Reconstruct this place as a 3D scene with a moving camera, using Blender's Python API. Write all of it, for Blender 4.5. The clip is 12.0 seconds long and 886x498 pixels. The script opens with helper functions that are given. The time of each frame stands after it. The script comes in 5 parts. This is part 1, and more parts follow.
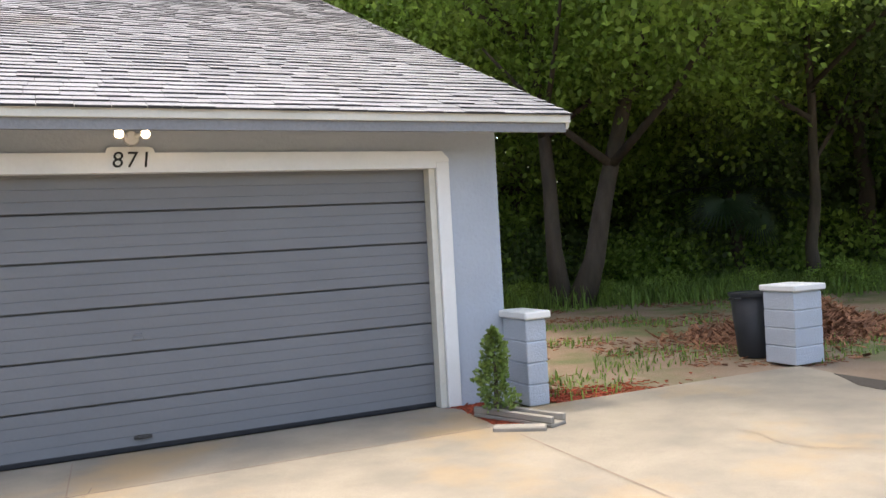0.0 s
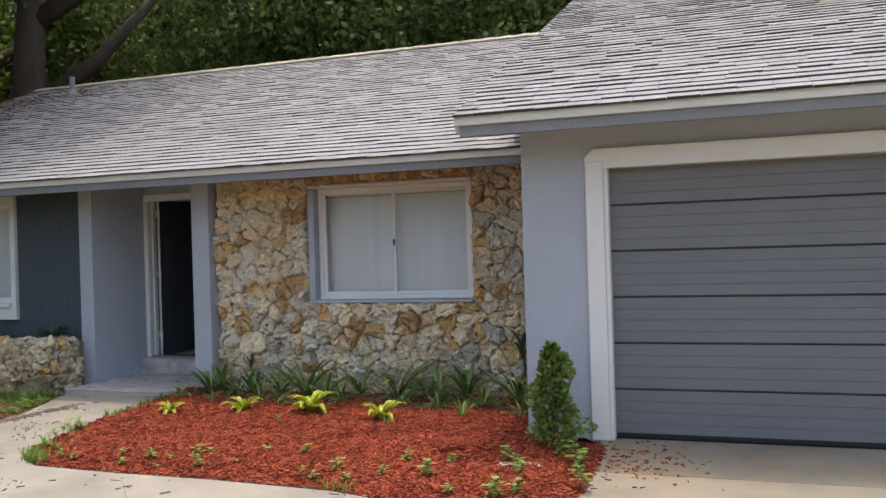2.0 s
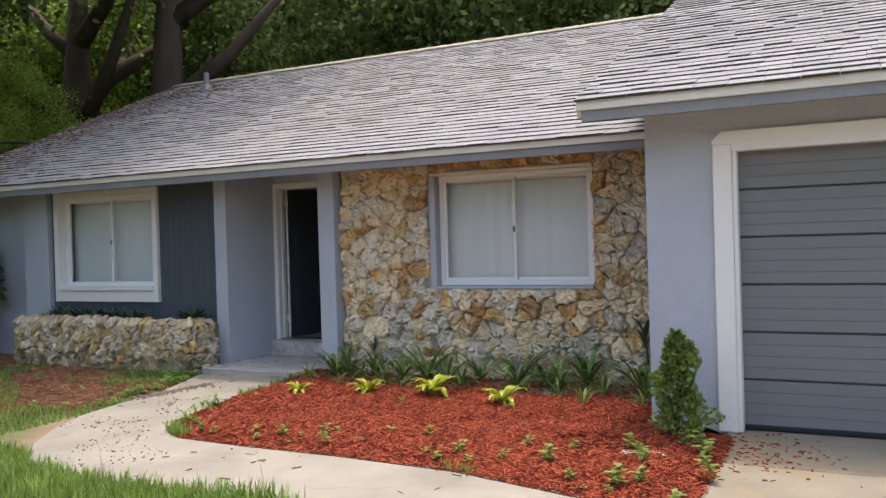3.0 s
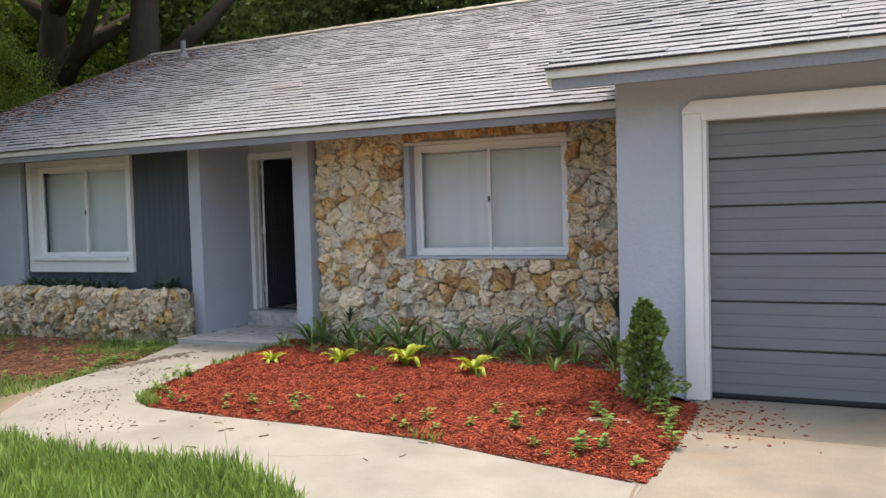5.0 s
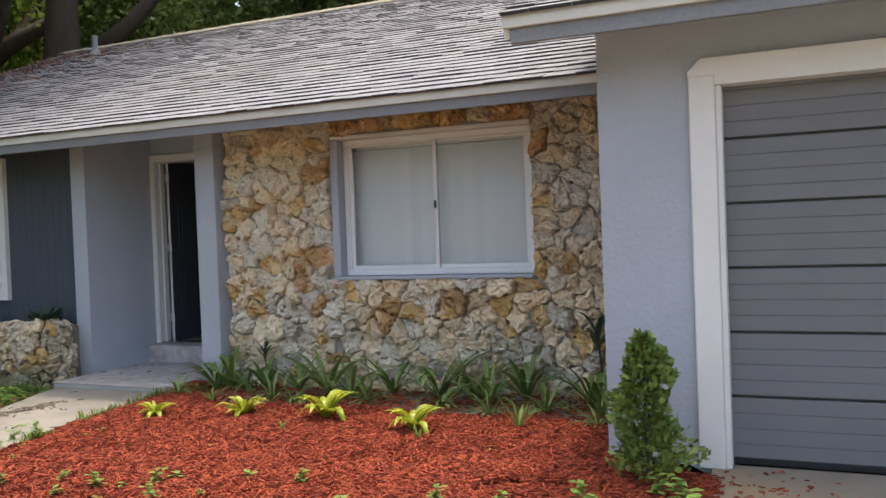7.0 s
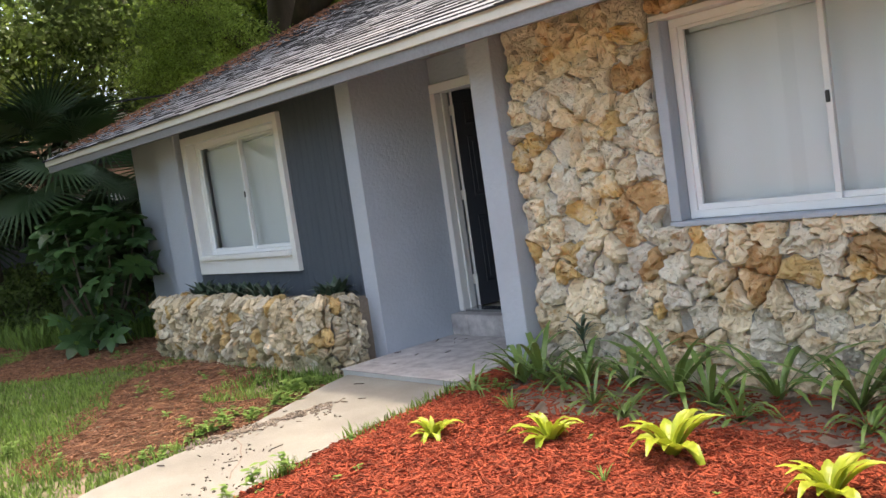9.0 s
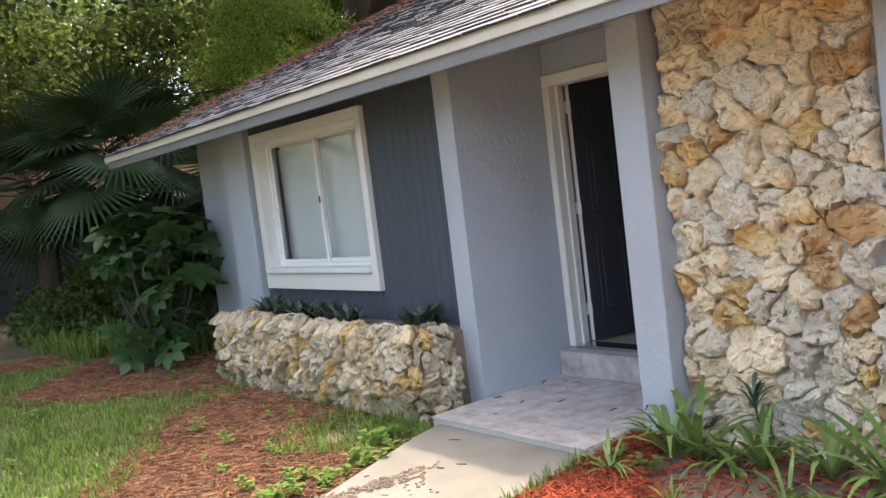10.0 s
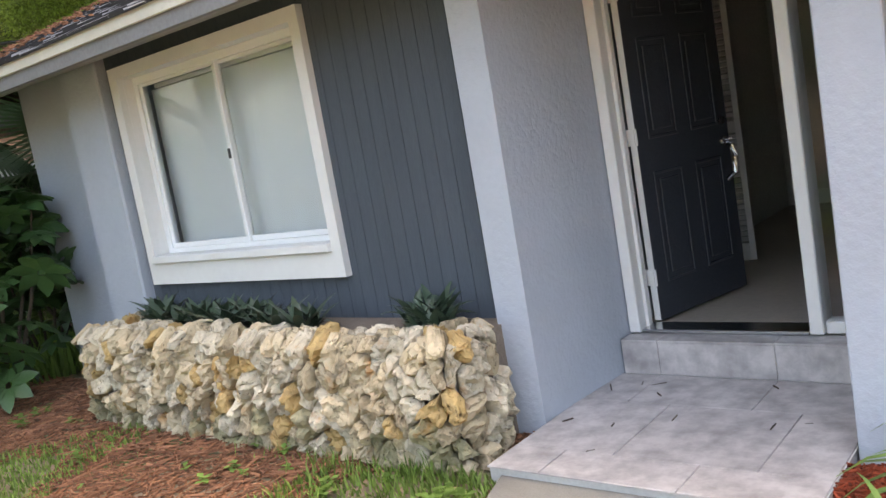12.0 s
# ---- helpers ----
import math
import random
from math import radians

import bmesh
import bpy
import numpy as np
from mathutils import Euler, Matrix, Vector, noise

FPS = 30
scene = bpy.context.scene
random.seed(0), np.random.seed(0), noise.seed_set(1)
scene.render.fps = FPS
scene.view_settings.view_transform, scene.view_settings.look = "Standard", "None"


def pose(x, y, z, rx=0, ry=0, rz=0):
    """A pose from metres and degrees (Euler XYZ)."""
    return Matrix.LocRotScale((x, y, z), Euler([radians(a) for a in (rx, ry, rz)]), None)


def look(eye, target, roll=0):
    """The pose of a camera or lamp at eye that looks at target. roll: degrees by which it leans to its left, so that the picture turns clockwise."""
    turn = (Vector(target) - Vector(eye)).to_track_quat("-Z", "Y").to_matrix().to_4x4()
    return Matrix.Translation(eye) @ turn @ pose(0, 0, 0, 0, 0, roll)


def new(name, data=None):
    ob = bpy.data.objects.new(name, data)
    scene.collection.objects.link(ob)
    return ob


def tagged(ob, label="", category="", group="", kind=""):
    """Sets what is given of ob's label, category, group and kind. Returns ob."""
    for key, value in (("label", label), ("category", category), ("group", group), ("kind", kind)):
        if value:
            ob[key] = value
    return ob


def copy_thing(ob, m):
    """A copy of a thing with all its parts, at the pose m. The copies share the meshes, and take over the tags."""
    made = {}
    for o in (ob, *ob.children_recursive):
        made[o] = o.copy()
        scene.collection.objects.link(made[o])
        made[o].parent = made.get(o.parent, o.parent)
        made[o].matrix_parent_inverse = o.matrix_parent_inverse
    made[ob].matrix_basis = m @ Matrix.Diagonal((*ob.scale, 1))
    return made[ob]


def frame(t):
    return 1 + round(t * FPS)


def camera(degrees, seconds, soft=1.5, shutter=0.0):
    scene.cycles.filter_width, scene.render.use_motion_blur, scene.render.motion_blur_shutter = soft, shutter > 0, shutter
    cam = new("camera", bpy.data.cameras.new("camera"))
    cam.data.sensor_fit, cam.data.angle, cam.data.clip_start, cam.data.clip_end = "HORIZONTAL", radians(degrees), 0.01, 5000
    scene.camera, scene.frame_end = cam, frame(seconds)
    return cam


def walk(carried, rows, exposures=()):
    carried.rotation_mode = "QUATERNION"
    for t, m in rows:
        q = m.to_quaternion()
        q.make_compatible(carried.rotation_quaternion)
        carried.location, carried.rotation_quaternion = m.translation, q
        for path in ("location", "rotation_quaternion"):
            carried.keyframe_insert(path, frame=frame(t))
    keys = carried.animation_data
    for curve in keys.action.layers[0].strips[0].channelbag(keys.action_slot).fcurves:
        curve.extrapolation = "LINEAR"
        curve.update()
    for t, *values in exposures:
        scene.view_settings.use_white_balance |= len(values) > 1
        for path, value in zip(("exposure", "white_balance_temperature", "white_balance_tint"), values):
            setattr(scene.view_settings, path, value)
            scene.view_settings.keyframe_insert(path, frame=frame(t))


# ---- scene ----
cam = camera(55.8, 12.0)
PATH = [
    (0, (1.87, -6.673, 1.421), (2.727, -4.866, 1.4), -3.2),
    (0.5, (1.426, -6.476, 1.453), (1.935, -4.543, 1.433), -3.3),
    (1, (0.955, -6.503, 1.431), (1.013, -4.504, 1.439), -2.5),
    (1.5, (0.903, -6.502, 1.438), (0.533, -4.536, 1.446), -2.2),
    (2, (0.845, -6.544, 1.457), (0.203, -4.65, 1.46), -1.7),
    (2.5, (0.832, -6.566, 1.445), (0.036, -4.732, 1.44), -1.7),
    (3, (0.832, -6.587, 1.444), (-0.069, -4.801, 1.426), -1.7),
    (5, (0.936, -6.515, 1.416), (0.063, -4.717, 1.331), -1.6),
    (5.5, (0.839, -6.25, 1.367), (-0.02, -4.447, 1.272), -1.6),
    (6, (0.674, -5.873, 1.371), (-0.125, -4.042, 1.282), -1.6),
    (6.5, (0.583, -5.365, 1.341), (-0.197, -3.523, 1.313), -1.9),
    (6.7, (0.502, -5.156, 1.299), (-0.265, -3.309, 1.276), -2.0),
    (8.3, (-0.113, -3.509, 1.361), (-1.243, -1.869, 1.175), -5.6),
    (8.5, (-0.24, -3.301, 1.349), (-1.427, -1.701, 1.167), -6.4),
    (9, (-0.702, -2.9, 1.389), (-2.157, -1.537, 1.234), -8.2),
    (9.5, (-1.283, -2.564, 1.473), (-2.723, -1.186, 1.303), -8.0),
    (10, (-1.803, -2.326, 1.508), (-3.356, -1.073, 1.372), -6.9),
    (10.5, (-2.382, -2.248, 1.505), (-3.915, -0.971, 1.365), -6.3),
    (11, (-2.948, -2.075, 1.508), (-4.479, -0.793, 1.391), -7.5),
    (11.5, (-3.539, -1.964, 1.463), (-5.014, -0.624, 1.288), -8.2),
    (12, (-4.049, -1.705, 1.446), (-5.315, -0.179, 1.182), -9.9),
]
EXPOSURES = [(0, 1.95, 7200, 10), (1, 1.44, 7300, 10), (1.5, 1.42, 7300, 10), (3, 1.64, 7300, 10), (5, 1.7, 7300, 10), (6.5, 1.61, 7300, 10), (8.5, 2.12, 7800, 10), (9.5, 2.3, 7750, 10), (10.5, 2.68, 7700, 11), (11.5, 2.84, 7900, 12), (12, 2.88, 8100, 12)]
walk(cam, [(t, look(eye, target, roll)) for t, eye, target, roll in PATH],
     exposures=EXPOSURES)

# ---- world and light ----
world = bpy.data.worlds.new("sky")
scene.world = world
world.use_nodes = True
wn = world.node_tree
sky = wn.nodes.new("ShaderNodeTexSky")
sky.sky_type = "NISHITA"
sky.sun_disc = False
SUN_DIR = Vector((-0.05, 0.14, 1.0)).normalized()
sky.sun_elevation = math.asin(SUN_DIR.z)
sky.sun_rotation = math.atan2(SUN_DIR.x, SUN_DIR.y)
sky.air_density, sky.dust_density, sky.ozone_density = 1.0, 4.0, 1.0
bg = wn.nodes["Background"]
bg.inputs["Strength"].default_value = 0.15
wn.links.new(sky.outputs[0], bg.inputs["Color"])

sun_data = bpy.data.lights.new("sun", "SUN")
sun_data.energy, sun_data.angle, sun_data.color = 0.82, radians(2.5), (1.0, 0.95, 0.86)
sun = new("sun", sun_data)
sun.matrix_world = look(SUN_DIR * 40, (0, 0, 0))

# ---- helpers for building ----
def finish(bm, name, mat, smooth=False):
    me = bpy.data.meshes.new(name)
    bmesh.ops.recalc_face_normals(bm, faces=bm.faces)
    bm.to_mesh(me)
    bm.free()
    if mat:
        me.materials.append(mat)
    if smooth:
        me.shade_smooth()
    return me


def part(name, bm, material, parent, label="", smooth=False):
    ob = new(name, finish(bm, name, material, smooth))
    ob.parent = parent
    if label:
        tagged(ob, label)
    return ob


def thing(name, label, category, group="", kind="", at=None):
    ob = new(name)
    if at is not None:
        ob.matrix_world = at
    return tagged(ob, label, category, group, kind)


def structure(name, bm, mat, label="", smooth=False):
    return tagged(new(name, finish(bm, name, mat, smooth)), label, kind="structure")


def add_box(bm, x0, x1, y0, y1, z0, z1, bevel=0.0, m=None):
    vs = [bm.verts.new((x, y, z)) for x in (x0, x1) for y in (y0, y1) for z in (z0, z1)]
    fs = [bm.faces.new([vs[i] for i in f]) for f in
          ((0, 1, 3, 2), (4, 6, 7, 5), (0, 4, 5, 1), (2, 3, 7, 6), (0, 2, 6, 4), (1, 5, 7, 3))]
    if bevel:
        es = list({e for f in fs for e in f.edges})
        out = bmesh.ops.bevel(bm, geom=es, offset=bevel, segments=1, affect="EDGES")
        vs = list({v for f in out["faces"] for v in f.verts} | {v for v in vs if v.is_valid})
    if m is not None:
        for v in vs:
            if v.is_valid:
                v.co = m @ v.co
    return bm


def box(x0, x1, y0, y1, z0, z1, bevel=0.0):
    return add_box(bmesh.new(), x0, x1, y0, y1, z0, z1, bevel)


def prism(points, z0, z1):
    """A slab from an outline in plan."""
    bm = bmesh.new()
    low = [bm.verts.new((x, y, z0)) for x, y in points]
    top = [bm.verts.new((x, y, z1)) for x, y in points]
    n = len(points)
    for i in range(n):
        bm.faces.new((low[i], low[(i + 1) % n], top[(i + 1) % n], top[i]))
    a = bm.faces.new(top)
    b = bm.faces.new(list(reversed(low)))
    bmesh.ops.triangulate(bm, faces=[a, b])
    return bm


def inside(x, y, pts):
    hit = False
    for (x0, y0), (x1, y1) in zip(pts, pts[1:] + pts[:1]):
        if (y0 > y) != (y1 > y) and x < (x1 - x0) * (y - y0) / (y1 - y0) + x0:
            hit = not hit
    return hit


def tube(bm, pts, radii, sides=8, cap=True):
    rings = []
    for i, p in enumerate(pts):
        p = Vector(p)
        d = (Vector(pts[min(i + 1, len(pts) - 1)]) - Vector(pts[max(i - 1, 0)])).normalized()
        a = d.cross(Vector((0, 0, 1)) if abs(d.z) < 0.9 else Vector((1, 0, 0))).normalized()
        b = d.cross(a)
        rings.append([bm.verts.new(p + radii[i] * (math.cos(t) * a + math.sin(t) * b))
                      for t in (2 * math.pi * k / sides for k in range(sides))])
    for r0, r1 in zip(rings, rings[1:]):
        for k in range(sides):
            bm.faces.new((r0[k], r0[(k + 1) % sides], r1[(k + 1) % sides], r1[k]))
    if cap:
        bm.faces.new(rings[0])
        bm.faces.new(rings[-1])
    return bm


def mesh_from(name, verts, faces, mat, smooth=False):
    me = bpy.data.meshes.new(name)
    me.from_pydata([tuple(v) for v in verts], [], faces)
    me.materials.append(mat)
    if smooth:
        me.shade_smooth()
    return me


# ---- materials ----
def material(name, base, rough=0.7, other=None, scale=3.0, amount=0.5, fine=60.0, bump=0.2, spec=0.3,
             vary=0.0, island=0.0, metal=0.0, pits=0.0, grit=0.4, stretch=(1, 1, 1), third=None, third_scale=1.0, third_at=0.6, trans=0.0):
    """Base colour with stains at two scales, fine relief, and a change from piece to piece."""
    m = bpy.data.materials.new(name)
    m.use_nodes = True
    nt = m.node_tree
    N, L = nt.nodes, nt.links
    bsdf = N["Principled BSDF"]
    bsdf.inputs["Roughness"].default_value = rough
    bsdf.inputs["Specular IOR Level"].default_value = spec
    bsdf.inputs["Metallic"].default_value = metal
    geo = N.new("ShaderNodeTexCoord")
    mp = N.new("ShaderNodeMapping")
    mp.inputs["Scale"].default_value = stretch
    L.new(geo.outputs["Object"], mp.inputs["Vector"])
    other = other or tuple(c * 0.75 for c in base)

    def noise_tex(s, detail=5.0):
        n = N.new("ShaderNodeTexNoise")
        n.inputs["Scale"].default_value = s
        n.inputs["Detail"].default_value = detail
        n.inputs["Roughness"].default_value = 0.6
        L.new(mp.outputs[0], n.inputs["Vector"])
        return n

    def mix(fac, a, b, kind="MIX"):
        x = N.new("ShaderNodeMix")
        x.data_type, x.blend_type = "RGBA", kind
        for sock, val in ((x.inputs[0], fac), (x.inputs[6], a), (x.inputs[7], b)):
            if hasattr(val, "links"):
                L.new(val, sock)
            else:
                sock.default_value = val if isinstance(val, float) else (*val[:3], 1.0)
        return x.outputs[2]

    def ramp(src, lo, hi, top=1.0):
        r = N.new("ShaderNodeMapRange")
        r.inputs[1].default_value, r.inputs[2].default_value = lo, hi
        r.inputs[4].default_value = top
        L.new(src, r.inputs[0])
        return r.outputs[0]

    big = noise_tex(scale)
    small = noise_tex(fine, 3.0)
    col = mix(ramp(big.outputs[0], 0.35, 0.68, amount), base, other)
    col = mix(ramp(small.outputs[0], 0.4, 0.75, grit), col, tuple(c * 0.62 for c in base))
    if third:
        t3 = noise_tex(third_scale)
        col = mix(ramp(t3.outputs[0], third_at - 0.06, third_at + 0.08), col, third)
    rough_h = None
    if pits:
        pn = noise_tex(pits, 8.0)
        rough_h = pn.outputs[0]
        rust = noise_tex(pits * 0.45, 6.0)
        col = mix(ramp(rust.outputs[0], 0.60, 0.70, 0.75), col, (0.50, 0.25, 0.08))
        holes = noise_tex(pits * 3.6, 3.0)
        col = mix(ramp(holes.outputs[0], 0.37, 0.30, 0.8), col, tuple(c * 0.3 for c in other))
        col = mix(ramp(rough_h, 0.39, 0.30, 0.9), col, tuple(c * 0.22 for c in other))
    if vary:
        info = N.new("ShaderNodeObjectInfo")
        col = mix(1.0, col, mix(info.outputs["Random"], (1 - vary,) * 3, (1 + vary,) * 3), "MULTIPLY")
    if island:
        info = N.new("ShaderNodeNewGeometry")
        col = mix(1.0, col, mix(info.outputs["Random Per Island"], (1 - island,) * 3, (1 + island,) * 3), "MULTIPLY")
    L.new(col, bsdf.inputs["Base Color"])
    if bump:
        b = N.new("ShaderNodeBump")
        b.inputs["Strength"].default_value = bump
        b.inputs["Distance"].default_value = 0.012 if pits else 0.02
        L.new(small.outputs[0], b.inputs["Height"])
        if rough_h:
            b2 = N.new("ShaderNodeBump")
            b2.inputs["Strength"].default_value = 1.0
            b2.inputs["Distance"].default_value = 0.045
            L.new(rough_h, b2.inputs["Height"])
            L.new(b.outputs[0], b2.inputs["Normal"])
            b = b2
        L.new(b.outputs[0], bsdf.inputs["Normal"])
    if trans:
        tr = N.new("ShaderNodeBsdfTranslucent")
        L.new(col, tr.inputs["Color"])
        ms = N.new("ShaderNodeMixShader")
        ms.inputs[0].default_value = trans
        L.new(bsdf.outputs[0], ms.inputs[1])
        L.new(tr.outputs[0], ms.inputs[2])
        L.new(ms.outputs[0], N["Material Output"].inputs[0])
    return m


def glass_material(name, gloss=1.0, tint=(0.95, 0.97, 0.97)):
    m = bpy.data.materials.new(name)
    m.use_nodes = True
    nt = m.node_tree
    N, L = nt.nodes, nt.links
    for n in list(N):
        if n.type == "BSDF_PRINCIPLED":
            N.remove(n)
    tr, gl, fr, ms = (N.new(k) for k in ("ShaderNodeBsdfTransparent", "ShaderNodeBsdfGlossy", "ShaderNodeFresnel", "ShaderNodeMixShader"))
    tr.inputs["Color"].default_value = (*tint, 1)
    gl.inputs["Roughness"].default_value = 0.02
    fr.inputs["IOR"].default_value = 1.40
    L.new(fr.outputs[0], ms.inputs[0])
    L.new(tr.outputs[0], ms.inputs[1])
    L.new(gl.outputs[0], ms.inputs[2])
    L.new(ms.outputs[0], N["Material Output"].inputs[0])
    return m


def glow_material(name, colour, strength):
    m = bpy.data.materials.new(name)
    m.use_nodes = True
    b = m.node_tree.nodes["Principled BSDF"]
    b.inputs["Base Color"].default_value = (*colour, 1)
    b.inputs["Emission Color"].default_value = (*colour, 1)
    b.inputs["Emission Strength"].default_value = strength
    return m


STUCCO = material("stucco", (0.43, 0.47, 0.53), 0.85, (0.37, 0.40, 0.45), 1.3, 0.6, 28, 0.35, grit=0.10)
MORTAR = material("mortar", (0.46, 0.435, 0.395), 0.9, (0.30, 0.275, 0.24), 7, 0.9, 45, 1.0)
SIDING = material("siding_paint", (0.082, 0.100, 0.122), 0.75, (0.066, 0.08, 0.098), 2.5, 0.6, 30, 0.3, stretch=(6, 6, 0.7))
TRIM = material("trim_paint", (0.78, 0.775, 0.76), 0.5, (0.71, 0.70, 0.67), 4, 0.5, 30, 0.10, grit=0.07)
VINYL = material("vinyl_white", (0.82, 0.83, 0.83), 0.4, (0.76, 0.76, 0.75), 6, 0.4, 40, 0.03, grit=0.04)
FASCIA = material("fascia_cream", (0.66, 0.64, 0.57), 0.55, (0.52, 0.50, 0.44), 2.5, 0.6, 50, 0.12, grit=0.2)
FASCIA_GREY = material("fascia_grey", (0.24, 0.245, 0.26), 0.7, (0.19, 0.19, 0.20), 2, 0.5, 40, 0.2)
SOFFIT = material("soffit_paint", (0.36, 0.36, 0.36), 0.8, (0.30, 0.29, 0.28), 2, 0.5, 40, 0.2)
GARAGE = material("garage_door_paint", (0.188, 0.193, 0.207), 0.55, (0.165, 0.17, 0.183), 1.5, 0.6, 35, 0.08, vary=0.03, grit=0.12)
SHINGLE = material("asphalt_shingle", (0.285, 0.29, 0.312), 0.9, (0.21, 0.213, 0.232), 1.1, 0.8, 90, 0.5, island=0.07, vary=0.07,
                   third=(0.20, 0.18, 0.17), third_scale=0.45, third_at=0.63)
ROOFDECK = material("roof_felt", (0.05, 0.05, 0.055), 0.95, (0.04, 0.04, 0.04), 2, 0.5, 40, 0.3)
CONCRETE = material("concrete", (0.30, 0.265, 0.215), 0.85, (0.19, 0.175, 0.15), 1.3, 1.0, 110, 0.35, grit=0.6,
                    third=(0.30, 0.225, 0.14), third_scale=0.6, third_at=0.60)
WALK = material("walk_concrete", (0.325, 0.305, 0.272), 0.85, (0.225, 0.21, 0.188), 1.6, 1.0, 120, 0.4, grit=0.6,
                third=(0.25, 0.225, 0.195), third_scale=0.8, third_at=0.66)
TILE = material("porch_tile", (0.55, 0.515, 0.50), 0.45, (0.30, 0.275, 0.27), 7.5, 1.0, 30, 0.06, grit=0.15, vary=0.06)
GROUT = material("grout", (0.60, 0.59, 0.57), 0.9)
SOIL = material("soil", (0.26, 0.21, 0.17), 0.95, (0.17, 0.13, 0.10), 2.5, 0.8, 40, 0.8)
MULCH = material("red_mulch", (0.29, 0.058, 0.026), 0.85, (0.19, 0.033, 0.016), 6, 0.7, 90, 0.5, island=0.5)
STRAW = material("dry_litter", (0.27, 0.128, 0.072), 0.9, (0.165, 0.078, 0.048), 5, 0.7, 60, 0.4, island=0.5)
GROUND = material("yard_ground", (0.21, 0.15, 0.105), 0.95, (0.27, 0.215, 0.165), 0.8, 0.8, 30, 0.9,
                  third=(0.10, 0.125, 0.045), third_scale=0.55, third_at=0.54)
GRASS = material("grass_blade", (0.20, 0.315, 0.07), 0.6, (0.15, 0.225, 0.06), 1.6, 0.8, 30, 0, island=0.45, trans=0.4)
WEED = material("weed_leaf", (0.185, 0.30, 0.072), 0.55, (0.14, 0.235, 0.05), 8, 0.6, 40, 0.1, island=0.3, trans=0.3)
LEAF = material("strap_leaf", (0.17, 0.27, 0.07), 0.42, (0.105, 0.18, 0.05), 5, 0.6, 40, 0.1, vary=0.25, trans=0.2, spec=0.5)
BROMELIAD = material("yellow_green_leaf", (0.42, 0.48, 0.05), 0.4, (0.27, 0.37, 0.045), 9, 0.7, 50, 0.08, vary=0.15, trans=0.3, spec=0.5)
SHRUB = material("boxwood_leaf", (0.20, 0.285, 0.07), 0.45, (0.12, 0.19, 0.05), 8, 0.6, 60, 0, island=0.45, trans=0.2, spec=0.5)
BROAD = material("broad_leaf", (0.055, 0.12, 0.04), 0.36, (0.036, 0.08, 0.028), 4, 0.6, 40, 0.1, vary=0.3, island=0.25, trans=0.2, spec=0.5)
PALM = material("palm_frond", (0.05, 0.09, 0.04), 0.5, (0.035, 0.065, 0.03), 3, 0.6, 40, 0.1, vary=0.2, trans=0.2)
DARKLEAF = material("planter_leaf", (0.06, 0.10, 0.06), 0.4, (0.045, 0.06, 0.055), 6, 0.7, 40, 0.1, vary=0.2, spec=0.5)
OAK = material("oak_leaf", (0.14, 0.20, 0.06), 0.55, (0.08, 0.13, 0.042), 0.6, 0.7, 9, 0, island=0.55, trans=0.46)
# lighter copy of the leaf colour, standing in for sunlit foliage
OAKLIT = material("sunlit_leaf", (0.29, 0.41, 0.085), 0.55, (0.17, 0.28, 0.06), 0.6, 0.7, 9, 0, island=0.5, trans=0.48)
BARK = material("bark", (0.11, 0.086, 0.068), 0.95, (0.06, 0.048, 0.04), 2.5, 0.8, 22, 1.0, stretch=(2, 2, 0.5))
STONES = [
    material("coral_rock_cream", (0.88, 0.76, 0.56), 0.9, (0.76, 0.58, 0.36), 5, 0.8, 60, 0.7, pits=13, grit=0.12, vary=0.12, third=(0.60, 0.34, 0.12), third_scale=7, third_at=0.66),
    material("coral_rock_pale", (0.90, 0.83, 0.69), 0.9, (0.78, 0.67, 0.50), 6, 0.8, 60, 0.7, pits=15, grit=0.12, vary=0.10, third=(0.60, 0.46, 0.28), third_scale=8, third_at=0.68),
    material("coral_rock_grey", (0.74, 0.68, 0.57), 0.92, (0.55, 0.49, 0.40), 9, 0.8, 45, 0.9, pits=16, grit=0.2, vary=0.14, third=(0.26, 0.22, 0.18), third_scale=14, third_at=0.66),
    material("coral_rock_ochre", (0.80, 0.58, 0.28), 0.9, (0.62, 0.36, 0.12), 8, 0.85, 38, 0.9, pits=13, grit=0.2, vary=0.16, third=(0.78, 0.66, 0.46), third_scale=6, third_at=0.56),
    material("coral_rock_brown", (0.62, 0.41, 0.21), 0.92, (0.42, 0.22, 0.09), 9, 0.85, 40, 1.0, pits=12, grit=0.25, vary=0.18, third=(0.74, 0.60, 0.40), third_scale=7, third_at=0.58),
]
PLANTER_STONES = [
    material("weathered_rock_cream", (0.66, 0.55, 0.38), 0.92, (0.44, 0.34, 0.22), 6, 0.9, 60, 0.8, pits=10, grit=0.25, vary=0.2, third=(0.22, 0.18, 0.12), third_scale=6, third_at=0.62),
    material("weathered_rock_pale", (0.70, 0.62, 0.48), 0.92, (0.46, 0.39, 0.29), 7, 0.9, 60, 0.8, pits=11, grit=0.25, vary=0.18, third=(0.26, 0.22, 0.16), third_scale=7, third_at=0.62),
    material("weathered_rock_ochre", (0.60, 0.42, 0.19), 0.92, (0.42, 0.27, 0.12), 7, 0.9, 60, 0.8, pits=10, grit=0.25, vary=0.2, third=(0.24, 0.17, 0.09), third_scale=6, third_at=0.63),
    material("weathered_rock_mossy", (0.42, 0.37, 0.23), 0.95, (0.26, 0.23, 0.14), 7, 0.9, 60, 0.8, pits=10, grit=0.3, vary=0.2, third=(0.14, 0.14, 0.09), third_scale=6, third_at=0.58),
]
GLASS = glass_material("window_glass")
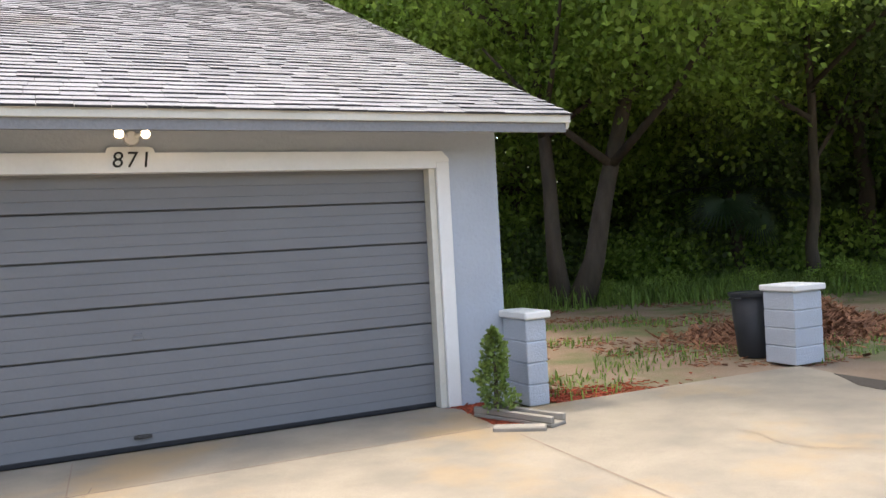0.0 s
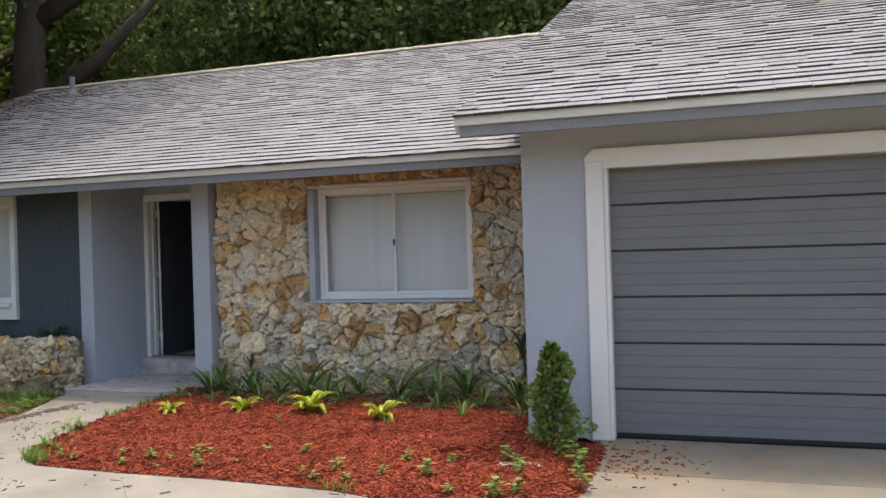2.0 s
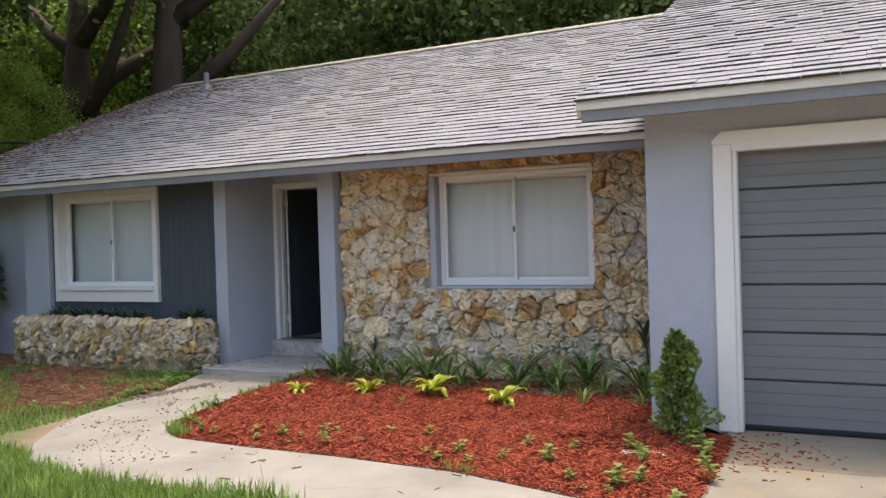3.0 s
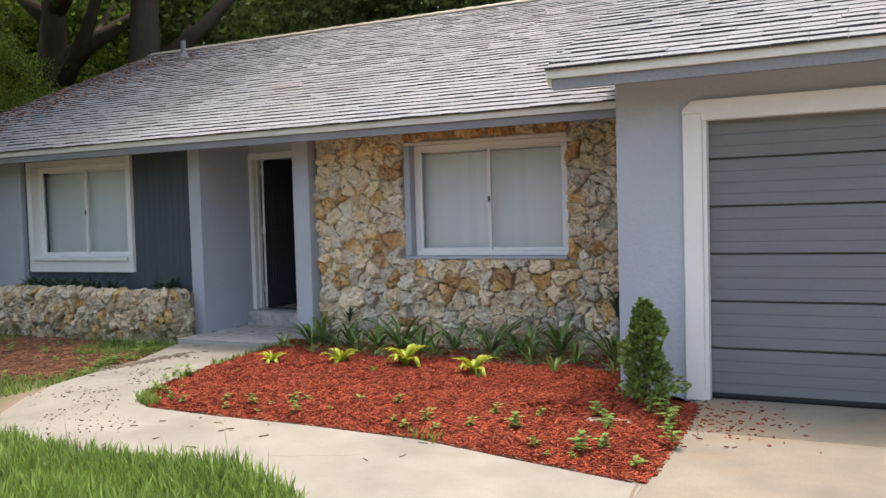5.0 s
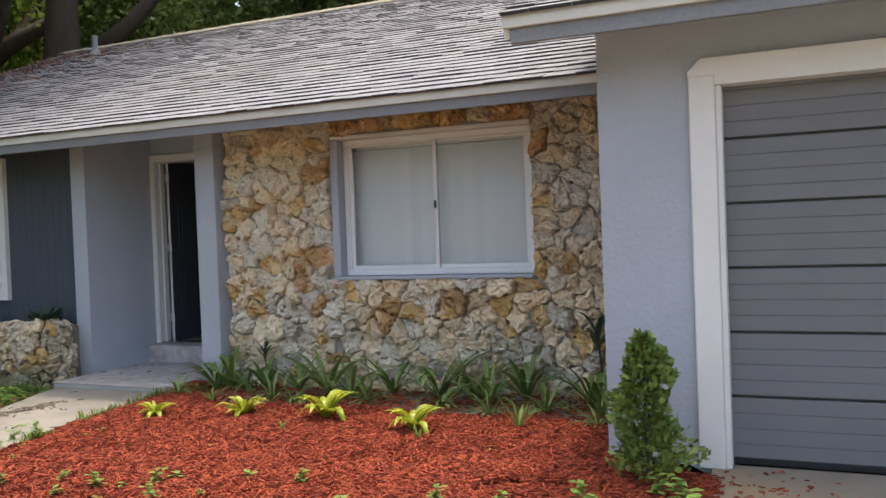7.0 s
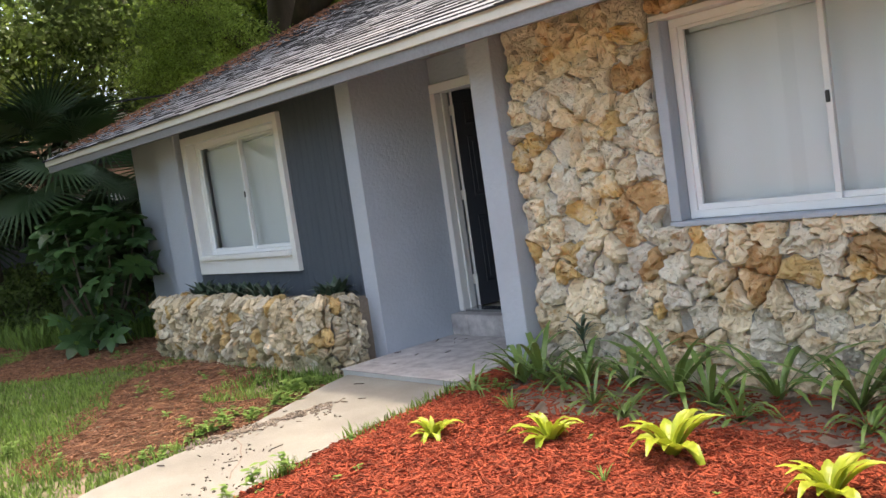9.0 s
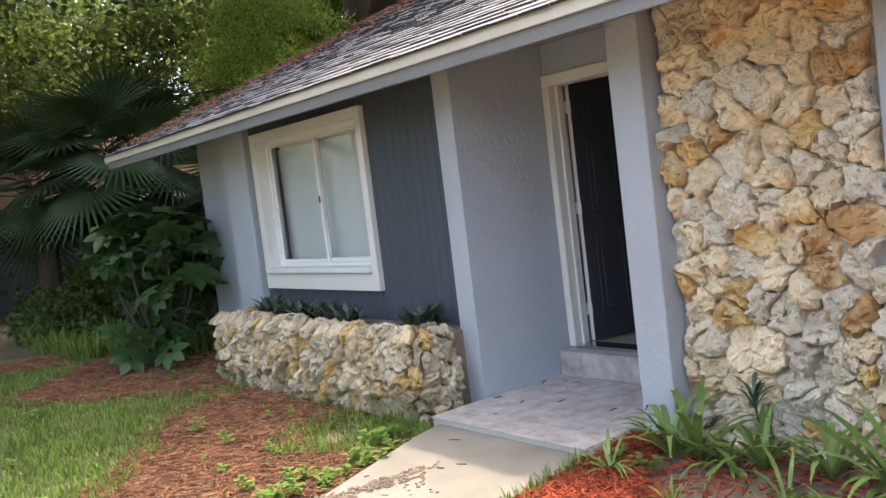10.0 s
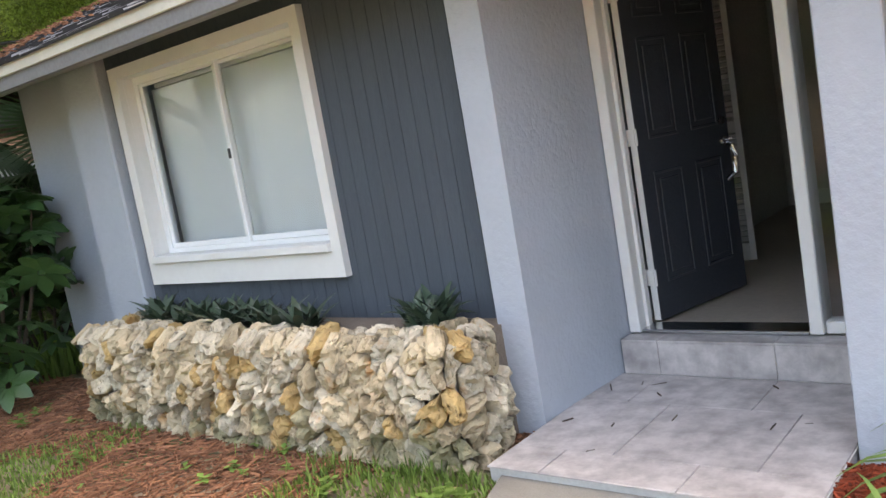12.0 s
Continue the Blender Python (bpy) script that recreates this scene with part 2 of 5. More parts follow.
BLIND = material("blind_vinyl", (0.80, 0.82, 0.83), 0.55, (0.74, 0.76, 0.77), 2, 0.4, 30, 0.02, vary=0.03, grit=0.03)
DARKMETAL = material("dark_metal", (0.04, 0.04, 0.042), 0.4, (0.03, 0.03, 0.03), 5, 0.5, 60, 0.05, spec=0.5)
CHROME = material("satin_nickel", (0.6, 0.6, 0.6), 0.25, (0.5, 0.5, 0.5), 5, 0.4, 60, 0, metal=1.0)
DOORPAINT = material("dark_door_paint", (0.045, 0.051, 0.062), 0.45, (0.036, 0.041, 0.05), 3, 0.5, 40, 0.1)
ROOMWALL = material("room_wall", (0.66, 0.64, 0.61), 0.8, (0.60, 0.58, 0.55), 1.5, 0.4, 40, 0.05)
ROOMFLOOR = material("room_floor", (0.40, 0.35, 0.29), 0.35, (0.33, 0.28, 0.23), 2, 0.6, 30, 0.05)
BLOCK = material("painted_block", (0.45, 0.49, 0.55), 0.85, (0.39, 0.42, 0.47), 3, 0.5, 50, 0.5, vary=0.04, grit=0.15)
PLASTIC = material("black_plastic", (0.02, 0.022, 0.026), 0.5, (0.03, 0.03, 0.034), 4, 0.5, 50, 0.1)
INK = material("number_black", (0.02, 0.02, 0.02), 0.5)
ROOFFAR = material("neighbour_roof", (0.09, 0.055, 0.042), 0.95, (0.06, 0.04, 0.032), 1, 0.7, 20, 0.4)
DAMP = material("damp_soil", (0.07, 0.06, 0.05), 0.8, (0.05, 0.042, 0.035), 4, 0.7, 50, 0.5)
# porch shade of the neighbouring house is put into this wall colour
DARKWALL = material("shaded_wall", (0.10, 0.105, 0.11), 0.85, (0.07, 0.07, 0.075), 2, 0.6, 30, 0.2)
BULB = glow_material("lit_bulb", (1.0, 0.74, 0.46), 9.0)

# ---- plan ----
GY, GZ = -0.10, -0.03           # garage wall face, paving level
WY = 1.66                       # mortar face of the stone wall
HX0, HX1 = -3.475, -1.615        # its window opening
GX0, GX1 = -0.67, 5.56          # garage wall
P_MAIN, P_GAR = 0.435, 0.428     # roof slopes
E_MAIN, E_GAR = 0.93, -0.62     # eave lines
Z_MAIN, Z_GAR = 2.395, 2.46
X_LEFT = -11.95                 # gable edge
RIDGE_Y = 6.57
GRIDGE_Y = 7.2

BED = [(-4.874, 1.48), (-4.876, 0.95), (-4.72, -0.24), (-4.46, -1.22), (-4.24, -1.54), (-3.98, -1.7), (-3.25, -1.74), (-2.49, -1.74), (-1.54, -1.8),
       (-0.85, -1.98), (-0.03, -2.18), (0.0, -1.68), (-0.05, -0.3), (-0.6, -0.19), (-0.71, 1.56)]
WALKWAY = [(-4.88, 1.04), (-6.20, 1.04), (-6.10, 0.72), (-5.71, -0.19), (-5.64, -0.72), (-5.52, -1.31), (-5.28, -1.81), (-4.88, -2.36), (-4.38, -2.73),
           (-3.79, -2.81), (-2.89, -2.75), (-2.43, -2.72), (-1.75, -2.95), (-1.15, -3.44), (-0.72, -4.35), (-0.46, -6.18), (0.11, -6.16), (-0.04, -2.21),
           (-0.86, -2.01), (-1.54, -1.83), (-2.49, -1.77), (-3.25, -1.77), (-3.98, -1.73), (-4.27, -1.56), (-4.49, -1.22), (-4.75, -0.24), (-4.885, 0.95)]
DRIVE = [(-0.1, -0.02), (4.86, -0.02), (5.0, -0.24), (4.92, -1.06), (5.02, -1.34), (5.36, -1.30), (5.46, -0.58), (8.60, -0.62),
         (8.34, -1.80), (8.2, -4.0), (8.1, -16.0), (-0.7, -16.0), (-0.7, -6.1), (-0.1, -6.1)]

# ground: one sheet out to the horizon, with a gentle swell
gv, gf = [], []
xs = [-400, -120, -50, -30] + [-22 + 0.5 * i for i in range(90)] + [30, 50, 120, 400]
ys = [-400, -120, -50, -25] + [-16 + 0.5 * i for i in range(74)] + [26, 40, 90, 400]
for y in ys:
    for x in xs:
        far = max(abs(x + 1) - 11, 0) + max(abs(y + 3) - 13, 0)
        gv.append((x, y, -0.062 + 0.012 * noise.noise(Vector((x * 0.7, y * 0.7, 0)))
                   + min(far, 12) * 0.02 * noise.noise(Vector((x * 0.15, y * 0.15, 3)))))
w = len(xs)
for j in range(len(ys) - 1):
    for i in range(w - 1):
        gf.append((j * w + i, j * w + i + 1, (j + 1) * w + i + 1, (j + 1) * w + i))
tagged(new("ground", mesh_from("ground", gv, gf, GROUND, True)), "bare sandy yard with patchy grass and leaf litter", kind="structure")

structure("pavement_driveway", prism(DRIVE, -0.16, GZ), CONCRETE, "stained tan concrete driveway")
structure("pavement_walk", prism(WALKWAY, -0.16, GZ + 0.004), WALK, "weathered pale concrete front walk")
structure("ground_bed", prism(BED, -0.16, GZ + 0.003), SOIL, "grey soil bed under the red mulch")
# garage apron joint and cracks
bm = bmesh.new()
add_box(bm, -0.1, 4.9, -1.02, -1.008, GZ, GZ + 0.002)
rng = random.Random(4)
def crack(bm, x, y, ang, n, step=0.13, wide=0.004):
    for _ in range(n):
        ang += rng.uniform(-0.5, 0.5)
        x2, y2 = x + step * math.cos(ang), y + step * math.sin(ang)
        d = Vector((-(y2 - y), x2 - x, 0)).normalized() * wide
        z = GZ + 0.006
        bm.faces.new([bm.verts.new(v) for v in ((x - d.x, y - d.y, z), (x2 - d.x, y2 - d.y, z), (x2 + d.x, y2 + d.y, z), (x + d.x, y + d.y, z))])
        x, y = x2, y2
crack(bm, 2.05, -0.9, -1.5, 9)
crack(bm, 1.93, -1.3, -1.6, 3)
crack(bm, 6.2, -2.2, -1.0, 12)
crack(bm, -0.12, -2.1, -1.5, 16, wide=0.009)
crack(bm, -1.4, -1.9, -2.3, 8, wide=0.003)
crack(bm, -3.0, -1.8, -2.0, 7, wide=0.003)
crack(bm, -5.6, -0.4, 0.1, 7, wide=0.004)
def joint(bm, x0, y0, x1, y1, wide=0.008):
    d = Vector((-(y1 - y0), x1 - x0, 0)).normalized() * wide
    z = GZ + 0.003
    bm.faces.new([bm.verts.new(v) for v in ((x0 - d.x, y0 - d.y, z), (x1 - d.x, y1 - d.y, z), (x1 + d.x, y1 + d.y, z), (x0 + d.x, y0 + d.y, z))])
joint(bm, 4.93, -1.36, 4.83, -3.12)
joint(bm, 4.83, -3.12, 4.55, -8.0)
joint(bm, 1.96, -0.10, 1.90, -1.0, 0.005)
structure("trim_cracks", bm, SOIL, "dark cracks and joints in the concrete")

# ---- garage walls ----
bm = bmesh.new()
add_box(bm, GX0, -0.03, GY, 0.06, -0.16, 2.41)
add_box(bm, 4.95, GX1, GY, 0.06, -0.16, 2.41)
add_box(bm, -0.03, 4.95, GY, 0.06, 2.10, 2.41)
structure("wall_garage_front", bm, STUCCO, "pale blue-grey painted stucco garage wall")
def gable_wall(x0, x1, y0, y1, z_low, yr, zr):
    prof = [(y0, -0.16), (y0, z_low), (yr, zr), (y1, z_low), (y1, -0.16)]
    bm = bmesh.new()
    a = [bm.verts.new((x0, y, z)) for y, z in prof]
    b = [bm.verts.new((x1, y, z)) for y, z in prof]
    for i in range(5):
        bm.faces.new((a[i], a[(i + 1) % 5], b[(i + 1) % 5], b[i]))
    bm.faces.new(a)
    bm.faces.new(b)
    return bm
structure("wall_garage_side_a", gable_wall(GX0, GX0 + 0.16, 0.062, 14.3, 2.50, GRIDGE_Y, 5.55), STUCCO, "pale blue-grey stucco side wall")
structure("wall_back_garage", box(GX0 + 0.17, GX1 - 0.17, 14.1, 14.3, -0.16, 2.5), STUCCO, "stucco back wall")
structure("wall_garage_side_b", gable_wall(GX1 - 0.16, GX1, 0.062, 14.3, 2.50, GRIDGE_Y, 5.55), STUCCO, "pale blue-grey stucco side wall")

# garage door
gd = thing("garage_door", "closed grey sectional garage door with horizontal grooves", "garage door", at=pose(0, 0, 0))
sec = 0.354
for i in range(6):
    z0 = 0.0 + i * sec
    z1 = min(z0 + sec - 0.014, 2.13)
    bm = bmesh.new()
    # a section: four boards with shallow grooves and a lip at the foot
    n = 4
    h = (z1 - z0) / n
    for k in range(n):
        a, b = z0 + k * h, z0 + (k + 1) * h
        add_box(bm, -0.02, 4.92, 0.0, 0.04, a + 0.0025, b, 0.0015)
    add_box(bm, -0.02, 4.92, 0.006, 0.042, z0 + 0.001, z1 - 0.001)
    part("door_section", bm, GARAGE, gd)
part("backing", box(-0.025, 4.925, 0.045, 0.058, -0.02, 2.10), GARAGE, gd)
part("bottom_seal", box(-0.02, 4.92, -0.004, 0.03, -0.028, 0.012, 0.004), PLASTIC, gd, "black rubber seal")
bm = box(2.39, 2.52, -0.016, 0.0, 0.06, 0.085, 0.004)
add_box(bm, 2.42, 2.49, -0.03, -0.012, 0.062, 0.074, 0.003)
part("lift_handle", bm, DARKMETAL, gd, "small dark lift handle")
bm = box(2.42, 2.50, -0.010, 0.0, 0.80, 0.822, 0.003)
add_box(bm, 2.43, 2.49, -0.010, 0.0, 0.835, 0.85, 0.003)
part("lock_plate", bm, GARAGE, gd, "small grey lock plate")

# garage door casing
cas = thing("door_casing", "white painted timber casing round the garage door", "casing", kind="structure", at=pose(0, 0, 0))
def casing_side(x0, x1):
    return box(x0, x1, GY - 0.035, GY, GZ, 2.10, 0.006)
part("side_board", casing_side(-0.168, -0.03), TRIM, cas)
part("side_board", casing_side(4.948, 5.074), TRIM, cas)
bm = bmesh.new()
for prof in ([(-0.03, 2.045), (4.948, 2.045), (4.948, 2.10), (-0.03, 2.10)], [(-0.168, 2.10), (5.074, 2.10), (5.074, 2.125), (-0.168, 2.125)],
             [(-0.168, 2.125), (5.074, 2.125), (5.01, 2.192), (-0.10, 2.192)], [(2.30, 2.192), (2.645, 2.192), (2.63, 2.228), (2.605, 2.235), (2.345, 2.235), (2.315, 2.228)]):
    f = [bm.verts.new((x, GY - 0.038, z)) for x, z in prof]
    b = [bm.verts.new((x, GY, z)) for x, z in prof]
    for i in range(len(prof)):
        j = (i + 1) % len(prof)
        bm.faces.new((f[i], f[j], b[j], b[i]))
    bm.faces.new(f)
    bm.faces.new(b)
part("head_board", bm, TRIM, cas)
part("jamb", box(-0.029, 0.0, GY - 0.01, 0.0, GZ, 2.045, 0.003), TRIM, cas)
part("jamb", box(4.885, 4.946, GY - 0.01, 0.0, GZ, 2.045, 0.003), FASCIA, cas)
part("jamb", box(-0.03, 4.946, GY - 0.01, 0.0, 2.047, 2.09, 0.003), TRIM, cas)

# house number
def text_mesh(body, size, depth, mat, name, m, lean=0.12):
    cu = bpy.data.curves.new(name, "FONT")
    cu.body, cu.size, cu.extrude, cu.align_x, cu.shear = body, size, depth, "CENTER", lean
    tmp = bpy.data.objects.new(name, cu)
    me = bpy.data.meshes.new_from_object(tmp)
    me.materials.append(mat)
    bpy.data.objects.remove(tmp)
    ob = new(name, me)
    ob.matrix_world = m
    return ob
num = thing("house_number", "black house number 871 on the white casing", "house number", at=pose(2.475, GY - 0.042, 2.085))
for k, ch in enumerate("871"):
    d = text_mesh(ch, 0.165, 0.004, INK, "digit", pose(0, 0, 0))
    d.parent = num
    d.matrix_basis = pose((k - 1) * 0.098, 0, 0, 90, 0, 0)

# twin flood lamp
fl = thing("flood_light", "twin white flood lamp, both bulbs lit", "outdoor lamp", at=pose(2.485, GY, 2.31))
bm = bmesh.new()
bmesh.ops.create_cone(bm, segments=16, radius1=0.058, radius2=0.050, depth=0.035, cap_ends=True, matrix=pose(0, -0.017, -0.01, 90, 0, 0))
part("base", bm, TRIM, fl)
for s in (-1, 1):
    bm = bmesh.new()
    tube(bm, [(0.03 * s, -0.03, 0.005), (0.06 * s, -0.06, 0.012), (0.08 * s, -0.085, 0.012)], [0.014, 0.014, 0.022], 10)
    tube(bm, [(0.08 * s, -0.085, 0.012), (0.088 * s, -0.11, 0.010), (0.092 * s, -0.13, 0.006)], [0.020, 0.034, 0.037], 14)
    part("lamp_holder", bm, TRIM, fl)
    bm = bmesh.new()
    bmesh.ops.create_uvsphere(bm, u_segments=14, v_segments=8, radius=0.030, matrix=pose(0.090 * s, -0.128, 0.012))
    part("bulb", bm, BULB, fl, "glowing warm white bulb", True)

# ---- eaves ----
def eave(name, x0, x1, y, ztop, back, end_l=True):
    top = thing(name, "cream drip edge over a grey painted fascia board", "fascia", kind="structure", at=pose(0, 0, 0))
    part("drip_edge", box(x0, x1, y, y + 0.022, ztop - 0.085, ztop, 0.004), FASCIA, top)
    part("fascia_board", box(x0 + 0.035, x1 - 0.035, y + 0.024, y + 0.06, ztop - 0.165, ztop - 0.03, 0.003), FASCIA_GREY, top)
    part("soffit", box(x0 + 0.04, x1 - 0.04, y + 0.062, back, ztop - 0.05, ztop - 0.03), SOFFIT, top)
    return top
eg = eave("fascia_garage", -1.05, 6.03, E_GAR, Z_GAR, GY, True)
em = eave("fascia_main", X_LEFT, GX0 - 0.004, E_MAIN, Z_MAIN, 1.47, True)

# rake boards at the gable ends
def rake(parent, x, y0, z0, slope, y1):
    bm = bmesh.new()
    n = Vector((0, -slope, 1)).normalized()
    for xa, xb, lo, hi, mat in ((x, x + 0.03, -0.11, -0.004, FASCIA),):
        pts = [Vector((xa, y0, z0)) + n * lo, Vector((xa, y1, z0 + slope * (y1 - y0))) + n * lo,
               Vector((xa, y1, z0 + slope * (y1 - y0))) + n * hi, Vector((xa, y0, z0)) + n * hi]
        a = [bm.verts.new(p) for p in pts]
        b = [bm.verts.new(p + Vector((xb - xa, 0, 0))) for p in pts]
        bm.faces.new(a)
        bm.faces.new(b)
        for i in range(4):
            j = (i + 1) % 4
            bm.faces.new((a[i], a[j], b[j], b[i]))
    part("rake_board", bm, FASCIA, parent)
rake(eg, -1.05, E_GAR, Z_GAR - 0.035, P_GAR, GRIDGE_Y)
rake(eg, 6.0, E_GAR, Z_GAR - 0.035, P_GAR, GRIDGE_Y)
rake(em, X_LEFT, E_MAIN, Z_MAIN - 0.035, P_MAIN, RIDGE_Y)

# roof decks: two slopes each, thick
def deck(name, x0, x1, y0, z0, slope, yr, label):
    zr = z0 + slope * (yr - y0)
    ye, ze = 2 * yr - y0, z0
    bm = bmesh.new()
    prof = [(y0 + 0.02, z0 - 0.03), (yr, zr - 0.03), (ye, ze - 0.03), (ye, ze - 0.12), (yr, zr - 0.14), (y0 + 0.07, z0 - 0.03)]
    a = [bm.verts.new((x0 + 0.03, y, z)) for y, z in prof]
    b = [bm.verts.new((x1 - 0.03, y, z)) for y, z in prof]
    n = len(prof)
    for i in range(n):
        bm.faces.new((a[i], a[(i + 1) % n], b[(i + 1) % n], b[i]))
    bm.faces.new(a)
    bm.faces.new(b)
    return structure(name, bm, ROOFDECK, label)
roof_m = deck("roof_main", X_LEFT, -0.70, E_MAIN, Z_MAIN, P_MAIN, RIDGE_Y, "light grey asphalt shingle roof of the house")
roof_g = deck("roof_garage", -1.05, 6.03, E_GAR, Z_GAR, P_GAR, GRIDGE_Y, "light grey asphalt shingle roof of the garage")

# ---- entry, stone wall, left wall ----
AX0, AX1 = -6.19, -4.87         # alcove
DY = 2.365                      # door wall
bm = bmesh.new()
add_box(bm, -4.64, HX0, WY, WY + 0.2, -0.16, 2.45)
add_box(bm, HX1, GX0 - 0.004, WY, WY + 0.2, -0.16, 2.45)
add_box(bm, HX0, HX1, WY, WY + 0.2, -0.16, 0.925)
add_box(bm, HX0, HX1, WY, WY + 0.2, 2.19, 2.45)
wall_stone = structure("wall_stone", bm, MORTAR, "wall faced with rough cream and tan coral rock")
structure("wall_column_b", box(-4.87, -4.645, 1.49, 2.70, -0.16, 2.50, 0.006), STUCCO, "pale blue-grey stucco wall end beside the entry")
structure("wall_column_a", prism([(-6.44, 1.49), (-6.255, 1.49), (AX0 - 0.002, DY), (AX0 - 0.004, 2.70), (-6.5, 2.70), (-6.5, 1.75), (-6.44, 1.75)], -0.16, 2.50), STUCCO, "pale blue-grey stucco wall end beside the entry")
structure("wall_column_c", box(-10.06, -9.56, 1.52, 1.748, -0.16, 2.45, 0.012), STUCCO, "pale blue-grey stucco pilaster")
structure("wall_left_corner", box(-11.20, -10.064, 1.75, 1.90, -0.16, 2.45, 0.008), STUCCO, "pale blue-grey stucco corner wall")
structure("wall_back", box(-10.66, GX0 - 0.01, 11.8, 12.0, -0.16, 2.3), STUCCO, "stucco back wall")
structure("wall_gable", gable_wall(-11.20, -10.95, 1.905, 12.0, 2.50, RIDGE_Y, 4.55), STUCCO, "stucco gable end wall")
# siding
SY = 1.615
bm = bmesh.new()
add_box(bm, -9.557, -9.39, SY, SY + 0.12, -0.1, 2.45)
add_box(bm, -7.545, -6.443, SY, SY + 0.12, -0.1, 2.45)
add_box(bm, -9.39, -7.545, SY, SY + 0.12, -0.1, 0.91)
add_box(bm, -9.39, -7.545, SY, SY + 0.12, 2.23, 2.45)
siding = structure("wall_siding", bm, SIDING, "dark slate painted vertical board siding")
x = -9.554
while x < -6.46:
    x1 = min(x + 0.098, -6.445)
    if -9.40 < x1 and x < -7.56:
        part("board", box(x, x1, SY - 0.014, SY - 0.001, 0.36, 0.79, 0.0012), SIDING, siding)
        part("board", box(x, x1, SY - 0.014, SY - 0.001, 2.25, 2.40, 0.0012), SIDING, siding)
    else:
        part("board", box(x, x1, SY - 0.014, SY - 0.001, 0.36, 2.40, 0.0012), SIDING, siding)
    x += 0.101
part("skirt_board", box(-9.55, -6.45, SY - 0.03, SY - 0.001, 0.30, 0.358, 0.004), SIDING, siding)
# beam under the eave over the entry
structure("wall_lintel", box(AX0 + 0.003, AX1 - 0.003, DY, DY + 0.2, 2.274, 2.60), STUCCO, "stucco over the front door")
structure("ceiling_entry", box(-6.43, AX1 + 0.1, 1.47, DY - 0.003, 2.505, 2.53), SOFFIT, "painted entry soffit")


def glass_pane(name, x0, x1, y, z0, z1, parent, label):
    ob = new(name, mesh_from(name, [(x0, y, z0), (x1, y, z0), (x1, y, z1), (x0, y, z1)], [(0, 1, 2, 3)], GLASS))
    ob.parent = parent
    ob.visible_shadow = False
    return tagged(ob, label)


def sliding_window(x0, x1, z0, z1, y, name, label, slat_w=0.085):
    """A white two-pane slider with blinds hanging behind."""
    wdw = thing(name, label, "window", kind="structure", at=pose(0, 0, 0))
    bm = bmesh.new()
    fw = 0.05
    for a in ((x0, x1, z0, z0 + fw), (x0, x1, z1 - fw, z1), (x0, x0 + fw, z0 + fw, z1 - fw), (x1 - fw, x1, z0 + fw, z1 - fw)):
        add_box(bm, a[0], a[1], y, y + 0.08, a[2], a[3], 0.004)
    part("window_frame", bm, VINYL, wdw)
    xm = (x0 + x1) / 2
    # the fixed sash sits behind, the sliding one in front
    for a, b, dy in ((x0 + fw, xm + 0.02, 0.012), (xm - 0.02, x1 - fw, 0.04)):
        bm = bmesh.new()
        s = 0.035
        za, zb = z0 + fw, z1 - fw
        for q in ((a, b, za, za + s), (a, b, zb - s * 0.6, zb), (a, a + s, za + s, zb - s * 0.6), (b - s, b, za + s, zb - s * 0.6)):
            add_box(bm, q[0], q[1], y + dy, y + dy + 0.025, q[2], q[3], 0.003)
        sash = part("sash", bm, VINYL, wdw)
        glass_pane("pane", a + s, b - s, y + dy + 0.012, za + s, zb - s * 0.6, sash, "clear glass pane")
    part("latch", box(xm - 0.012, xm + 0.010, y + 0.001, y + 0.012, (z0 + z1) / 2 - 0.035, (z0 + z1) / 2 + 0.03, 0.003), DARKMETAL, wdw, "small dark latch")
    bl = thing("vertical_blind", "closed pale vertical blind behind the window", "blind", at=pose(0, 0, 0))
    part("head_rail", box(x0 + 0.06, x1 - 0.06, y + 0.125, y + 0.165, z1 - 0.085, z1 - 0.055, 0.004), VINYL, bl)
    slat = box(-slat_w * 0.54, slat_w * 0.54, -0.001, 0.001, z0 + 0.055, z1 - 0.09)
    me = finish(slat, "slat", BLIND)
    k = 0
    xx = x0 + 0.045
    rr = random.Random(3)
    while xx < x1 - 0.02:
        o = new("slat", me)
        o.parent = bl
        o.matrix_basis = pose(xx, y + 0.145, 0, 0, 0, 9 + rr.uniform(-2, 2))
        xx += slat_w
    return wdw


sliding_window(-3.395, -1.625, 0.955, 2.165, WY + 0.07, "window_1", "white framed sliding window with closed pale blinds")
# painted reveal round the first window
rv = thing("window_reveal", "blue-grey painted reveal and sill of the window", "window sill", kind="structure", at=pose(0, 0, 0))
part("side", box(HX0 + 0.003, -3.398, WY - 0.035, WY + 0.15, 0.955, 2.165, 0.005), STUCCO, rv)
part("sill", box(HX0 + 0.003, HX1 - 0.003, WY - 0.05, WY + 0.15, 0.922, 0.952, 0.005), STUCCO, rv)
part("head", box(HX0 + 0.003, HX1 - 0.003, WY - 0.03, WY + 0.15, 2.168, 2.20, 0.005), TRIM, rv)

